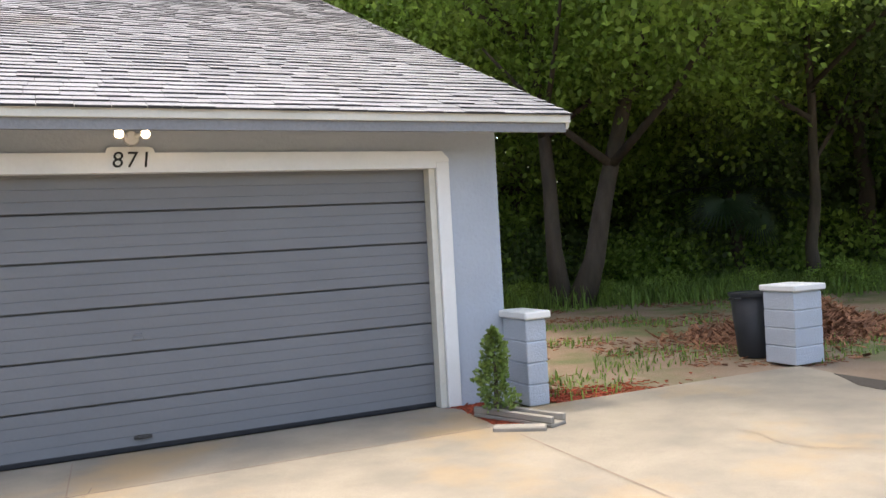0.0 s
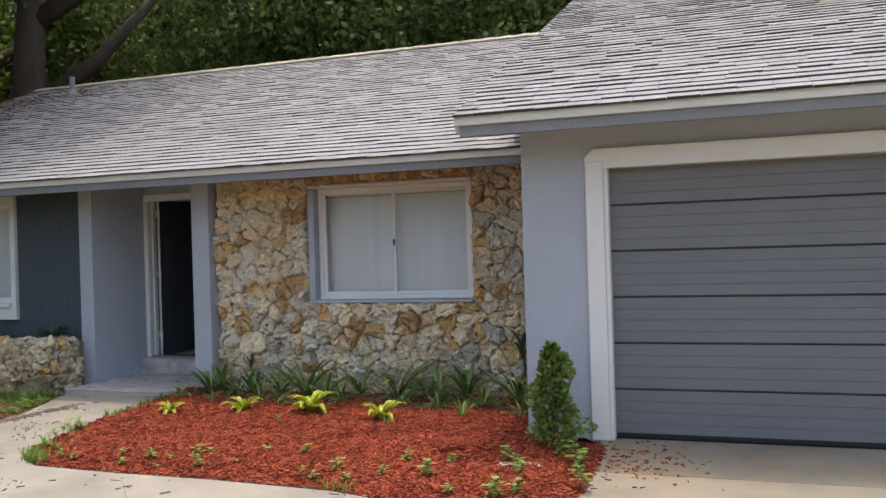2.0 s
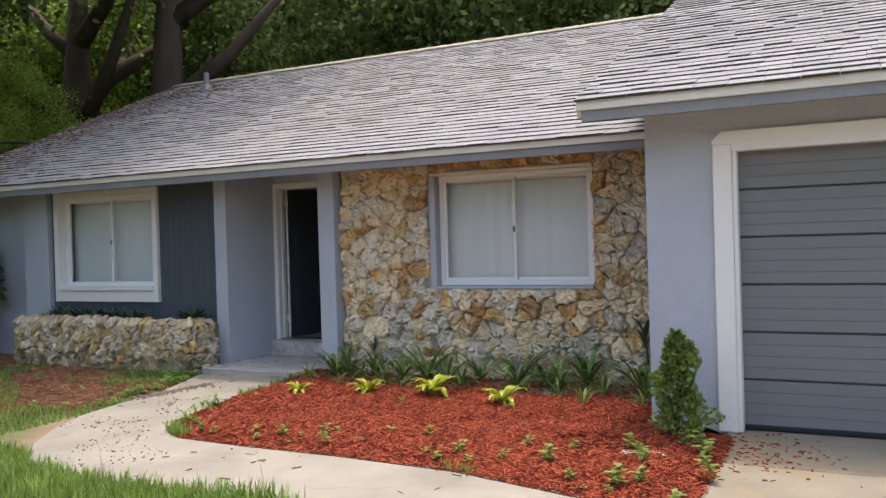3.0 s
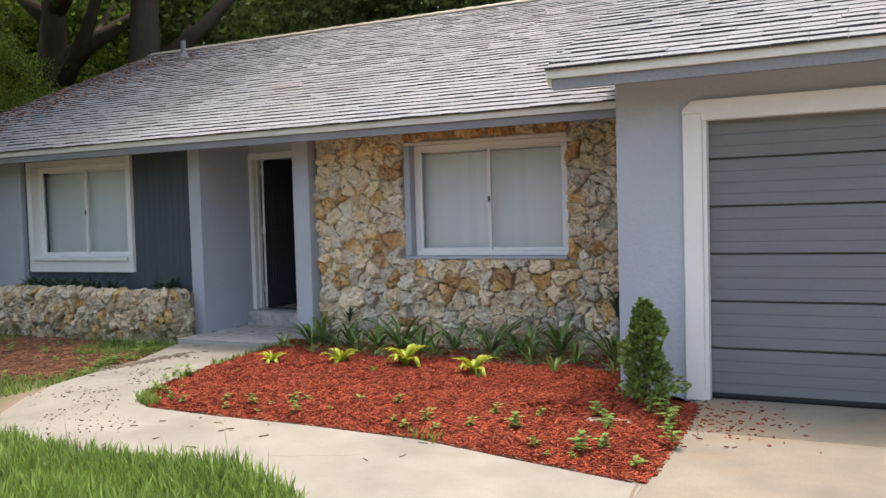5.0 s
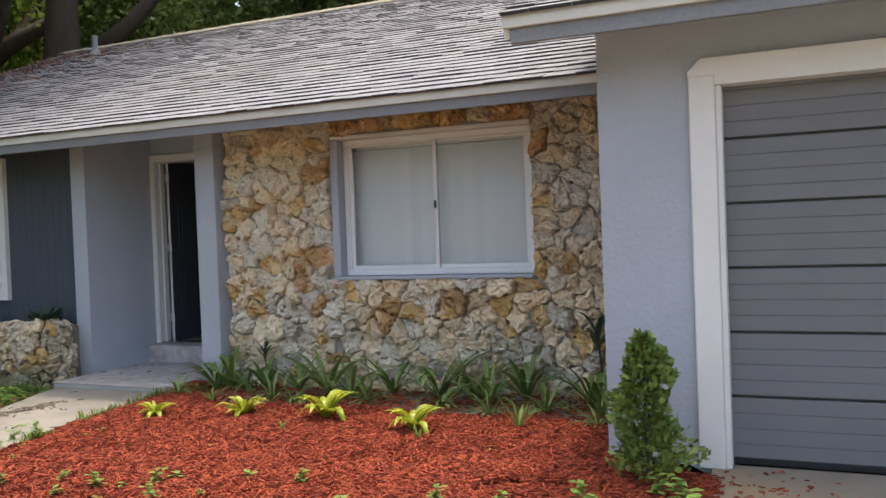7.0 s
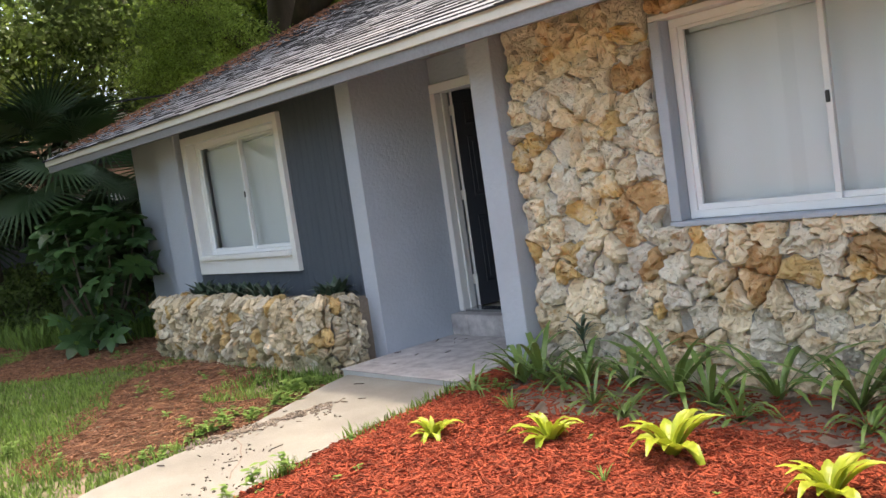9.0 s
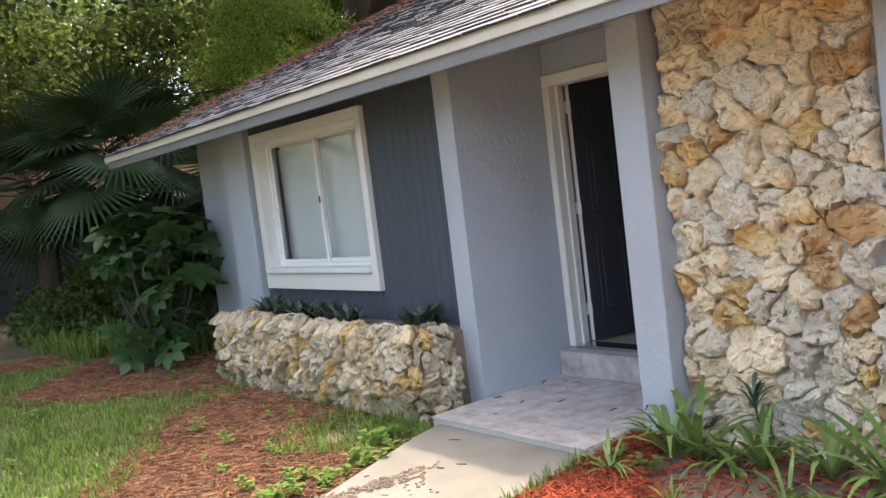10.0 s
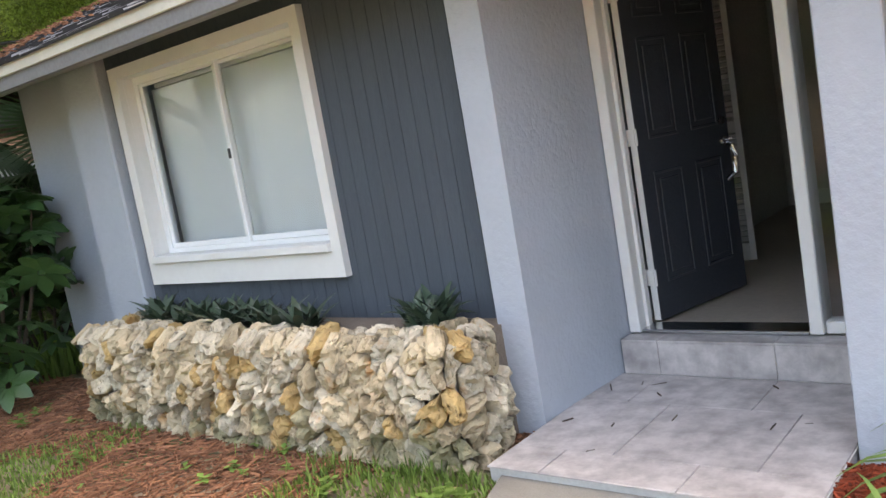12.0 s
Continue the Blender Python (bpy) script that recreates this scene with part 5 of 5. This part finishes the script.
def bush(x, y, me, s):
    t = thing("bush", "dense green undergrowth bush at the edge of the wood", "bush", "undergrowth bushes", at=pose(x, y, -0.1, 0, 0, rng.uniform(0, 360)) @ Matrix.Scale(s, 4))
    for mesh, name in ((me, "foliage"), (BUSH_STEMS, "stem")):
        o = new(name, mesh)
        o.parent = t
        o.matrix_basis = pose(0, 0, 0.55 if name == "foliage" else 0)
for k in range(26):
    a = k / 25
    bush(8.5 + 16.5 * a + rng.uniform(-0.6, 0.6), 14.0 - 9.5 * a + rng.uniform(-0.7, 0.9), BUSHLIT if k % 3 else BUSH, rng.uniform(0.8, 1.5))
for k in range(16):
    a = k / 15
    bush(12.0 + 13 * a + rng.uniform(-0.6, 0.6), 17.0 - 9.5 * a + rng.uniform(-0.7, 0.9), BUSH, rng.uniform(1.8, 2.6))
for k in range(10):
    bush(9.5 + 12 * k / 9, 9.2 - 7.2 * k / 9 + rng.uniform(-0.3, 0.3), BUSHLIT, rng.uniform(0.35, 0.6))
for k in range(9):
    bush(-13.0 - rng.uniform(0, 8), rng.uniform(1.2, 3.0), BUSHLIT if k % 3 == 0 else BUSH, rng.uniform(0.5, 0.8))
for k in range(14):
    bush(-21 + k * 1.9, 14.2 + rng.uniform(-0.6, 0.8), BUSH, rng.uniform(1.8, 2.6))

# neighbour's house beyond the palms
nb = thing("house", "neighbouring house with a dark brown roof, white eave and small gable", "house", at=pose(-20.0, 3.9, -0.1, 0, 0, 69))
part("wall", box(-7, 3, 0.6, 6, 0, 2.25), DARKWALL, nb, "wall coloured dark for porch shade")
bm = bmesh.new()
for q in (((-7.5, -0.7, 2.28), (3.4, -0.7, 2.28), (3.4, 3.3, 4.05), (-7.5, 3.3, 4.05)), ((-7.5, 7.3, 2.28), (3.4, 7.3, 2.28), (3.4, 3.3, 4.05), (-7.5, 3.3, 4.05))):
    a = [bm.verts.new(p) for p in q]
    b = [bm.verts.new((v.co.x, v.co.y, v.co.z - 0.12)) for v in a]
    bm.faces.new(a)
    bm.faces.new(b)
    for i in range(4):
        bm.faces.new((a[i], a[(i + 1) % 4], b[(i + 1) % 4], b[i]))
part("roof", bm, ROOFFAR, nb, "dark brown shingle roof")
part("fascia", box(-7.5, 3.4, -0.76, -0.705, 2.14, 2.30), TRIM, nb, "white eave board")
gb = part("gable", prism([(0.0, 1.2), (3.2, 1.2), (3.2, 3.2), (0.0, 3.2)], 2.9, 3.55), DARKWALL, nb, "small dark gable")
bm = bmesh.new()
for v in (-1, 1):
    a = [bm.verts.new(p) for p in ((1.6, 0.9, 4.34), (1.6, 3.6, 4.34), (1.6 + 1.9 * v, 3.6, 3.45), (1.6 + 1.9 * v, 0.9, 3.45))]
    b = [bm.verts.new((q.co.x, q.co.y, q.co.z - 0.08)) for q in a]
    bm.faces.new(a)
    bm.faces.new(b)
    for i in range(4):
        bm.faces.new((a[i], a[(i + 1) % 4], b[(i + 1) % 4], b[i]))
part("gable_roof", bm, ROOFFAR, gb)
bm = bmesh.new()
for v in (-1, 1):
    a = [bm.verts.new(p) for p in ((1.6, 0.88, 4.25), (1.6 + 1.9 * v, 0.88, 3.36), (1.6 + 1.9 * v, 0.88, 3.22), (1.6, 0.88, 4.11))]
    bm.faces.new(a)
bmesh.ops.solidify(bm, geom=bm.faces[:], thickness=0.04)
part("rake_board", bm, TRIM, gb, "pale rake board")
for k in range(9):
    bush(-19.5 - rng.uniform(0, 5), -8.0 + k * 0.95, BUSH, rng.uniform(1.1, 1.8))
for k in range(10):
    bush(-30 + rng.uniform(-2, 2), -9.0 + k * 2.6, BUSH, rng.uniform(2.0, 2.8))
for i, (x, y, h, k, s) in enumerate(((-25.5, -3.5, 5.0, 0, 1.2), (-27.0, 0.8, 5.5, 1, 1.2), (-26.5, 11.5, 6.0, 0, 1.3))):
    tree(x, y, h, 0.3, k, (0, 0), s, seed=120 + i, limbs=4)

# overhead service cable
cb = thing("power_cable", "thin dark overhead cable", "cable", at=pose(0, 0, 0))
bm = bmesh.new()
A, B = Vector((-22.5, 0.9, 4.55)), Vector((-11.8, 7.2, 3.75))
pts = [tuple(A.lerp(B, i / 10) + Vector((0, 0, -0.25 * math.sin(math.pi * i / 10)))) for i in range(11)]
tube(bm, pts, [0.022] * 11, 6)
part("wire", bm, DARKMETAL, cb)

# ---- ground cover ----
def chips(name, label, mat, count, pick, length, width, seed, height, flat=0.35):
    r = np.random.RandomState(seed)
    pr = random.Random(seed)
    verts, faces = [], []
    done = 0
    while done < count:
        p = pick(pr)
        if p is None:
            continue
        done += 1
        x, y = p
        z = height(x, y) + pr.uniform(0, 0.022)
        L, W = length * pr.uniform(0.4, 1.25), width * pr.uniform(0.5, 1.3)
        a, tl = pr.uniform(0, 6.283), pr.uniform(-flat, flat)
        u = Vector((math.cos(a) * math.cos(tl), math.sin(a) * math.cos(tl), math.sin(tl))) * L * 0.5
        v = Vector((-math.sin(a), math.cos(a), pr.uniform(-0.5, 0.5))) * W * 0.5
        c = Vector((x, y, z))
        h = Vector((0, 0, -0.006))
        i = len(verts)
        verts += [c - u - v, c + u - v * 0.6, c + u + v * 0.6, c - u + v, c - u - v + h, c + u - v + h, c + u + v + h, c - u + v + h]
        faces += [(i, i + 1, i + 2, i + 3), (i, i + 4, i + 5, i + 1), (i + 1, i + 5, i + 6, i + 2), (i + 2, i + 6, i + 7, i + 3), (i + 3, i + 7, i + 4, i)]
    return tagged(new(name, mesh_from(name, verts, faces, mat)), label, "mulch", kind="stuff")


BED_RED = [(-4.84, 0.98), (-4.7, -0.24), (-4.44, -1.2), (-4.23, -1.52), (-3.96, -1.68), (-3.25, -1.72), (-2.49, -1.72), (-1.54, -1.78), (-0.85, -1.96),
           (-0.05, -2.15), (-0.02, -1.68), (-0.07, -0.32), (-0.6, -0.21), (-0.69, 0.56), (-1.78, 0.62), (-2.85, 0.7), (-4.01, 0.59), (-4.5, 0.76)]
structure("ground_mulch", prism(BED_RED, -0.05, GZ + 0.007), MULCH, "red wood mulch laid over the bed")
def rim(x, y):
    """Distance to the outer edge of the bed."""
    best = 9.0
    for (xa, ya), (xb, yb) in zip(BED_RED[:12], BED_RED[1:13]):
        dx, dy = xb - xa, yb - ya
        t = min(1.0, max(0.0, ((x - xa) * dx + (y - ya) * dy) / (dx * dx + dy * dy)))
        best = min(best, math.hypot(x - xa - t * dx, y - ya - t * dy))
    return best
def mound(x, y):
    rise = min(1.0, rim(x, y) / 0.22)
    return GZ - 0.006 + rise * (0.018 + 0.03 * (0.5 + 0.5 * noise.noise(Vector((x * 2, y * 2, 1)))))
def pick_bed(r):
    x, y = r.uniform(-5.0, -0.02), r.uniform(-2.25, 1.42)
    if not inside(x, y, BED):
        return None
    edge = 0.68 + 0.18 * noise.noise(Vector((x * 1.7, 0, 5)))
    if y > edge and x > -4.42 - 0.3 * (y - edge) and r.random() < 0.93:
        return None
    if (x + 0.82) ** 2 / 0.16 + (y + 0.88) ** 2 / 0.05 < 1 and r.random() < 0.8:
        return None
    return x, y
chips("red_mulch", "bright red wood mulch covering the bed", MULCH, 62000, pick_bed, 0.070, 0.010, 1, mound)
def pick_spill(r):
    x, y = r.gauss(0.12, 0.28), r.gauss(-0.65, 0.35)
    return (x, y) if -0.1 < x < 1.2 and -2.2 < y < -0.12 else None
chips("mulch_scatter", "red mulch chips scattered over the driveway", MULCH, 190, pick_spill, 0.032, 0.008, 2, lambda x, y: GZ - 0.004, 0.05)
def pick_small(r):
    x, y = r.uniform(4.82, 5.3), r.uniform(-1.2, -0.12)
    return (x, y) if y > -1.15 and not inside(x, y, DRIVE) else None
chips("red_mulch_patch", "red mulch round the small shrub", MULCH, 2600, pick_small, 0.06, 0.014, 3, lambda x, y: -0.05)
def pick_gate(r):
    x, y = 5.8 + abs(r.gauss(0, 0.5)), -0.45 + r.gauss(0, 0.22)
    return (x, y) if not inside(x, y, DRIVE) else None
chips("mulch_trail", "thin trail of red mulch on the bare ground", MULCH, 900, pick_gate, 0.06, 0.014, 4, lambda x, y: -0.056, 0.1)
def pick_straw(r):
    x, y = r.uniform(-14.0, -5.8), r.uniform(-2.6, 1.6)
    if inside(x, y, WALKWAY) or (PX0 < x < PX1 and y > PY) or noise.noise(Vector((x * 0.6, y * 0.6, 9))) + 0.22 * (y + 0.4) < -0.12:
        return None
    return x, y
chips("dry_litter", "brown pine straw and dry leaf litter on the yard", STRAW, 22000, pick_straw, 0.11, 0.007, 5, lambda x, y: -0.055, 0.12)
def pick_rlitter(r):
    x, y = r.uniform(6.0, 17), r.uniform(-0.7, 9)
    if inside(x, y, DRIVE) or noise.noise(Vector((x * 0.5, y * 0.9, 4))) < 0.0:
        return None
    return x, y
chips("leaf_litter", "dry brown leaves and twigs on the side yard", STRAW, 5000, pick_rlitter, 0.10, 0.02, 6, lambda x, y: -0.055, 0.2)
def pick_pile(r):
    x, y = r.gauss(10.8, 0.75), r.gauss(1.3, 0.5)
    return x, y
chips("debris_pile", "pile of reddish brown raked leaves and twigs", STRAW, 4200, pick_pile, 0.22, 0.03, 7,
      lambda x, y: -0.05 + 0.5 * math.exp(-((x - 10.8) ** 2 / 0.9 + (y - 1.3) ** 2 / 0.35)) * random.Random(int(x * 991 + y * 77)).random(), 0.7)
def roof_pick(r):
    x, y = X_LEFT + 0.1 + abs(r.gauss(0, 1.0)), r.uniform(E_MAIN + 0.1, 6.2)
    return (x, y) if x < -0.8 else None
chips("roof_leaves", "brown leaves lying on the gable end of the roof", STRAW, 1300, roof_pick, 0.05, 0.02, 8, lambda x, y: Z_MAIN + P_MAIN * (y - E_MAIN) + 0.012, 0.2)
structure("ground_damp_patch", prism([(8.46, -1.15), (8.30, -1.42), (8.14, -1.66), (8.10, -1.90), (8.18, -2.1), (8.32, -2.15), (8.46, -1.80)], -0.04, GZ + 0.004), DAMP, "dark damp soil washed over the driveway edge")
def twig_pick(r):
    x, y = r.uniform(-6.2, -1.0), r.uniform(-2.5, 2.2)
    if inside(x, y, WALKWAY) or (-6.2 < x < -5.0 and 1.15 < y < 2.25):
        return x, y
    return None
chips("twigs", "small dark twigs and bits on the walk and porch", BARK, 70, twig_pick, 0.07, 0.005, 9, lambda x, y: (0.018 if y > 1.0 else GZ - 0.006), 0.02)

def blades(name, label, count, pick, height, seed, wide=0.006):
    r = random.Random(seed)
    verts, faces = [], []
    done = 0
    while done < count:
        p = pick(r)
        if p is None:
            continue
        done += 1
        x, y = p
        h = height * r.uniform(0.45, 1.25) * (1.0 + 0.55 * noise.noise(Vector((x * 2.6, y * 2.6, 11))))
        a, b = r.uniform(0, 6.283), r.uniform(0.1, 0.75)
        d = Vector((math.cos(a) * b * h, math.sin(a) * b * h, h))
        n = Vector((-math.sin(a), math.cos(a), 0)) * wide * r.uniform(0.7, 1.4)
        o = Vector((x, y, -0.07))
        m = o + d * 0.55 + Vector((0, 0, 0.12 * h))
        i = len(verts)
        verts += [o - n, o + n, m + n * 0.7, m - n * 0.7, o + d]
        faces += [(i, i + 1, i + 2, i + 3), (i + 3, i + 2, i + 4)]
    return tagged(new(name, mesh_from(name, verts, faces, GRASS)), label, "grass", kind="stuff")
def lawn_front(r):
    x, y = r.uniform(-10.5, -0.75), -2.5 - abs(r.gauss(0, 1.5))
    if r.random() > 1.3 + 0.13 * (x + 3) and x < -3 or noise.noise(Vector((x * 0.5, y * 0.5, 7))) < -0.35:
        return None
    return None if inside(x, y, WALKWAY) or inside(x, y, DRIVE) else (x, y)
blades("lawn_grass", "long green grass along the front walk", 52000, lawn_front, 0.13, 1)
def lawn_left(r):
    x, y = r.uniform(-13.0, -5.6), r.uniform(-3.6, 1.0)
    if inside(x, y, WALKWAY) or noise.noise(Vector((x * 0.6, y * 0.6, 9))) + 0.22 * (y + 0.4) > 0.05:
        return None
    return x, y
blades("yard_grass", "patchy green grass on the side lawn", 52000, lawn_left, 0.06, 2, 0.006)
def right_patch(r):
    x, y = r.uniform(5.9, 20), r.uniform(-0.6, 10)
    if inside(x, y, DRIVE) or noise.noise(Vector((x * 0.55, y * 0.8, 2))) < 0.12:
        return None
    return x, y
blades("side_grass", "thin patches of grass on bare soil", 7000, right_patch, 0.09, 3, 0.008)
def wood_edge(r):
    t = r.random()
    return 8.0 + 15 * t + r.gauss(0, 0.7), 10.2 - 8.3 * t + r.gauss(0, 0.7)
blades("wood_edge_grass", "tall green weeds at the wood's edge", 16000, wood_edge, 0.38, 4, 0.014)
def planter_foot(r):
    return -6.45 - abs(r.gauss(0, 0.55)), PY - 0.12 + r.gauss(0, 0.09)
blades("planter_foot_grass", "tufts of grass at the foot of the planter", 330, planter_foot, 0.10, 5, 0.004)

def bed_fringe(r):
    i = r.choice((1, 2, 2, 3, 3, 4, 5, 6, 7, 8))
    (x0, y0), (x1, y1) = BED[i], BED[i + 1]
    t = r.random()
    x, y = x0 + t * (x1 - x0), y0 + t * (y1 - y0)
    if noise.noise(Vector((x * 2.3, y * 2.3, 21))) < (-0.05 if i < 4 else 0.2):
        return None
    return x + r.gauss(0.02, 0.035), y + r.gauss(0.02, 0.035)
blades("bed_edge_grass", "fringe of green grass along the mulch edge", 1500, bed_fringe, 0.09, 6, 0.006)
def lawn_stalks(r):
    x, y = r.uniform(-5.6, -1.3), -2.75 - abs(r.gauss(0, 0.35))
    return None if inside(x, y, WALKWAY) or inside(x, y, DRIVE) else (x, y)
blades("seed_stalks", "thin tall seed stalks in the front lawn", 130, lawn_stalks, 0.26, 7, 0.0022)
def walk_spill(r):
    t = r.random()
    x, y = -5.74 + 0.14 * t + abs(r.gauss(0, 0.09)), -0.6 + 0.95 * t + r.gauss(0, 0.08)
    return x, y
chips("soil_spill", "dark soil and bits washed over the walk's edge", SOIL, 650, walk_spill, 0.035, 0.016, 12, lambda x, y: GZ - 0.004, 0.05)
def walk_crumbs(r):
    x, y = r.uniform(-5.7, -3.2), r.uniform(-2.7, 0.2)
    return (x, y) if inside(x, y, WALKWAY) and noise.noise(Vector((x * 1.5, y * 1.5, 3))) > 0.05 else None
chips("walk_crumbs", "small dark crumbs and gravel on the worn walk", BARK, 420, walk_crumbs, 0.016, 0.008, 13, lambda x, y: GZ - 0.006, 0.1)

def under_palms(r):
    x, y = r.uniform(-16.5, -11.3), r.uniform(0.5, 2.4)
    return None if noise.noise(Vector((x * 0.9, y * 0.9, 15))) < -0.1 else (x, y)
blades("corner_weeds", "tall green weeds under the palms and bush", 3200, under_palms, 0.28, 8, 0.013)

# ---- porch tiles ----
porch = bpy.data.objects["floor_porch"]
step = bpy.data.objects["floor_step"]
def tile(parent, x0, x1, y0, y1, z0, z1):
    o = part("tile", box(x0, x1, y0, y1, z0, z1, 0.002), TILE, parent)
xs_t = (-6.242, -5.98, -5.38, -4.888)
ys_t = (0.975, 1.22, 1.82, 2.222)
for i in range(3):
    for j in range(3):
        x0, x1 = xs_t[i], xs_t[i + 1]
        if j % 2:
            x0 += 0.22 if i else 0
            x1 += 0.22 if i < 2 else 0
        if ys_t[j] > 1.2:
            x1 = min(x1, AX1 - 0.008)
        tile(porch, x0 + 0.002, x1 - 0.002, ys_t[j] + 0.002, ys_t[j + 1] - 0.002, 0.012, 0.021)
for x0, x1 in ((-6.19, -5.98), (-5.98, -5.38), (-5.38, -4.88)):
    tile(step, x0 + 0.002, x1 - 0.002, 2.218, 2.226, 0.024, 0.198)
    tile(step, x0 + 0.002, x1 - 0.002, 2.216, 2.335, 0.200, 0.210)

# ---- roof shingles ----
def tab_verts(w, e, lift):
    """A shingle tab in roof coordinates: across, up the slope, off the deck."""
    return [(0, 0, lift), (w, 0, lift), (w, e, 0.004), (0, e, 0.004), (0, 0, 0.0), (w, 0, 0.0)]
TAB_FACES = [(0, 1, 2, 3), (4, 5, 1, 0), (0, 3, 4), (1, 5, 2)]
def edged(me):
    """Near-black cut edge of a tab: asphalt core, plus the course's shadow line painted in."""
    me.materials.append(ROOFDECK)
    me.polygons.foreach_set("material_index", [1 if k % 4 == 1 else 0 for k in range(len(me.polygons))])
    return me
def shingle_roof(parent, x0, x1, y0, z0, slope, yr, own, seed):
    r = random.Random(seed)
    n = Vector((0, -slope, 1)).normalized()
    up = Vector((0, 1, slope)).normalized()
    run = (yr - y0) * math.sqrt(1 + slope * slope)
    e = 0.143
    verts, faces = [], []
    shared = [edged(mesh_from("shingle", tab_verts(0.226, e + 0.05, (0.015, 0.018, 0.021)[k]), TAB_FACES, SHINGLE)) for k in range(3)]
    turn = Matrix((Vector((1, 0, 0)), up, n)).transposed().to_4x4()
    base = Vector((0, y0, z0 - 0.028))
    row = 0
    while row * e < run - 0.02:
        s = row * e - 0.02
        x = x0 - (0.16 if row % 2 else 0) - r.uniform(0, 0.16)
        while x < x1:
            w = min(r.choice((0.16, 0.20, 0.24, 0.30)), x1 - x)
            xa = max(x, x0)
            if w - (xa - x) > 0.03:
                p = base + Vector((xa, 0, 0)) + up * (s + r.uniform(-0.003, 0.003)) + n * (0.002 * r.random())
                if own(xa, row):
                    o = new("shingle", r.choice(shared))
                    o.parent = parent
                    o.matrix_basis = Matrix.Translation(p) @ turn
                    w = min(0.23, x1 - x)
                else:
                    i = len(verts)
                    lift = r.choice((0.013, 0.016, 0.019, 0.022))
                    verts += [p + turn.to_3x3() @ Vector(v) for v in tab_verts(w - (xa - x) - 0.003, e + 0.05, lift)]
                    faces += [tuple(i + q for q in f) for f in TAB_FACES]
            x += w
        row += 1
    o = new("shingles", edged(mesh_from("shingles", verts, faces, SHINGLE)))
    o.parent = parent
    tagged(o, "rows of light grey asphalt shingles", kind="stuff")
shingle_roof(roof_m, X_LEFT, -0.68, E_MAIN, Z_MAIN + 0.012, P_MAIN, RIDGE_Y, lambda x, row: row < 9 and -6.9 < x < -1.0, 1)
shingle_roof(roof_g, -1.06, 6.04, E_GAR, Z_GAR + 0.012, P_GAR, GRIDGE_Y, lambda x, row: row < 6 and -1.0 < x < 4.0, 2)
for parent, x0, x1, yr, zr in ((roof_m, X_LEFT, -0.7, RIDGE_Y, Z_MAIN + P_MAIN * (RIDGE_Y - E_MAIN)),):
    r = random.Random(6)
    x = x0
    while x < x1:
        bm = bmesh.new()
        a = [bm.verts.new(p) for p in ((0, -0.15, -0.055), (0, 0, 0.012), (0, 0.15, -0.055), (0.32, 0.15, -0.045), (0.32, 0, 0.024), (0.32, -0.15, -0.045))]
        bm.faces.new((a[0], a[1], a[4], a[5]))
        bm.faces.new((a[1], a[2], a[3], a[4]))
        bmesh.ops.solidify(bm, geom=bm.faces[:], thickness=0.008)
        o = part("ridge_cap", bm, FASCIA, parent)
        o.matrix_basis = pose(x, yr, zr + 0.012)
        x += 0.30
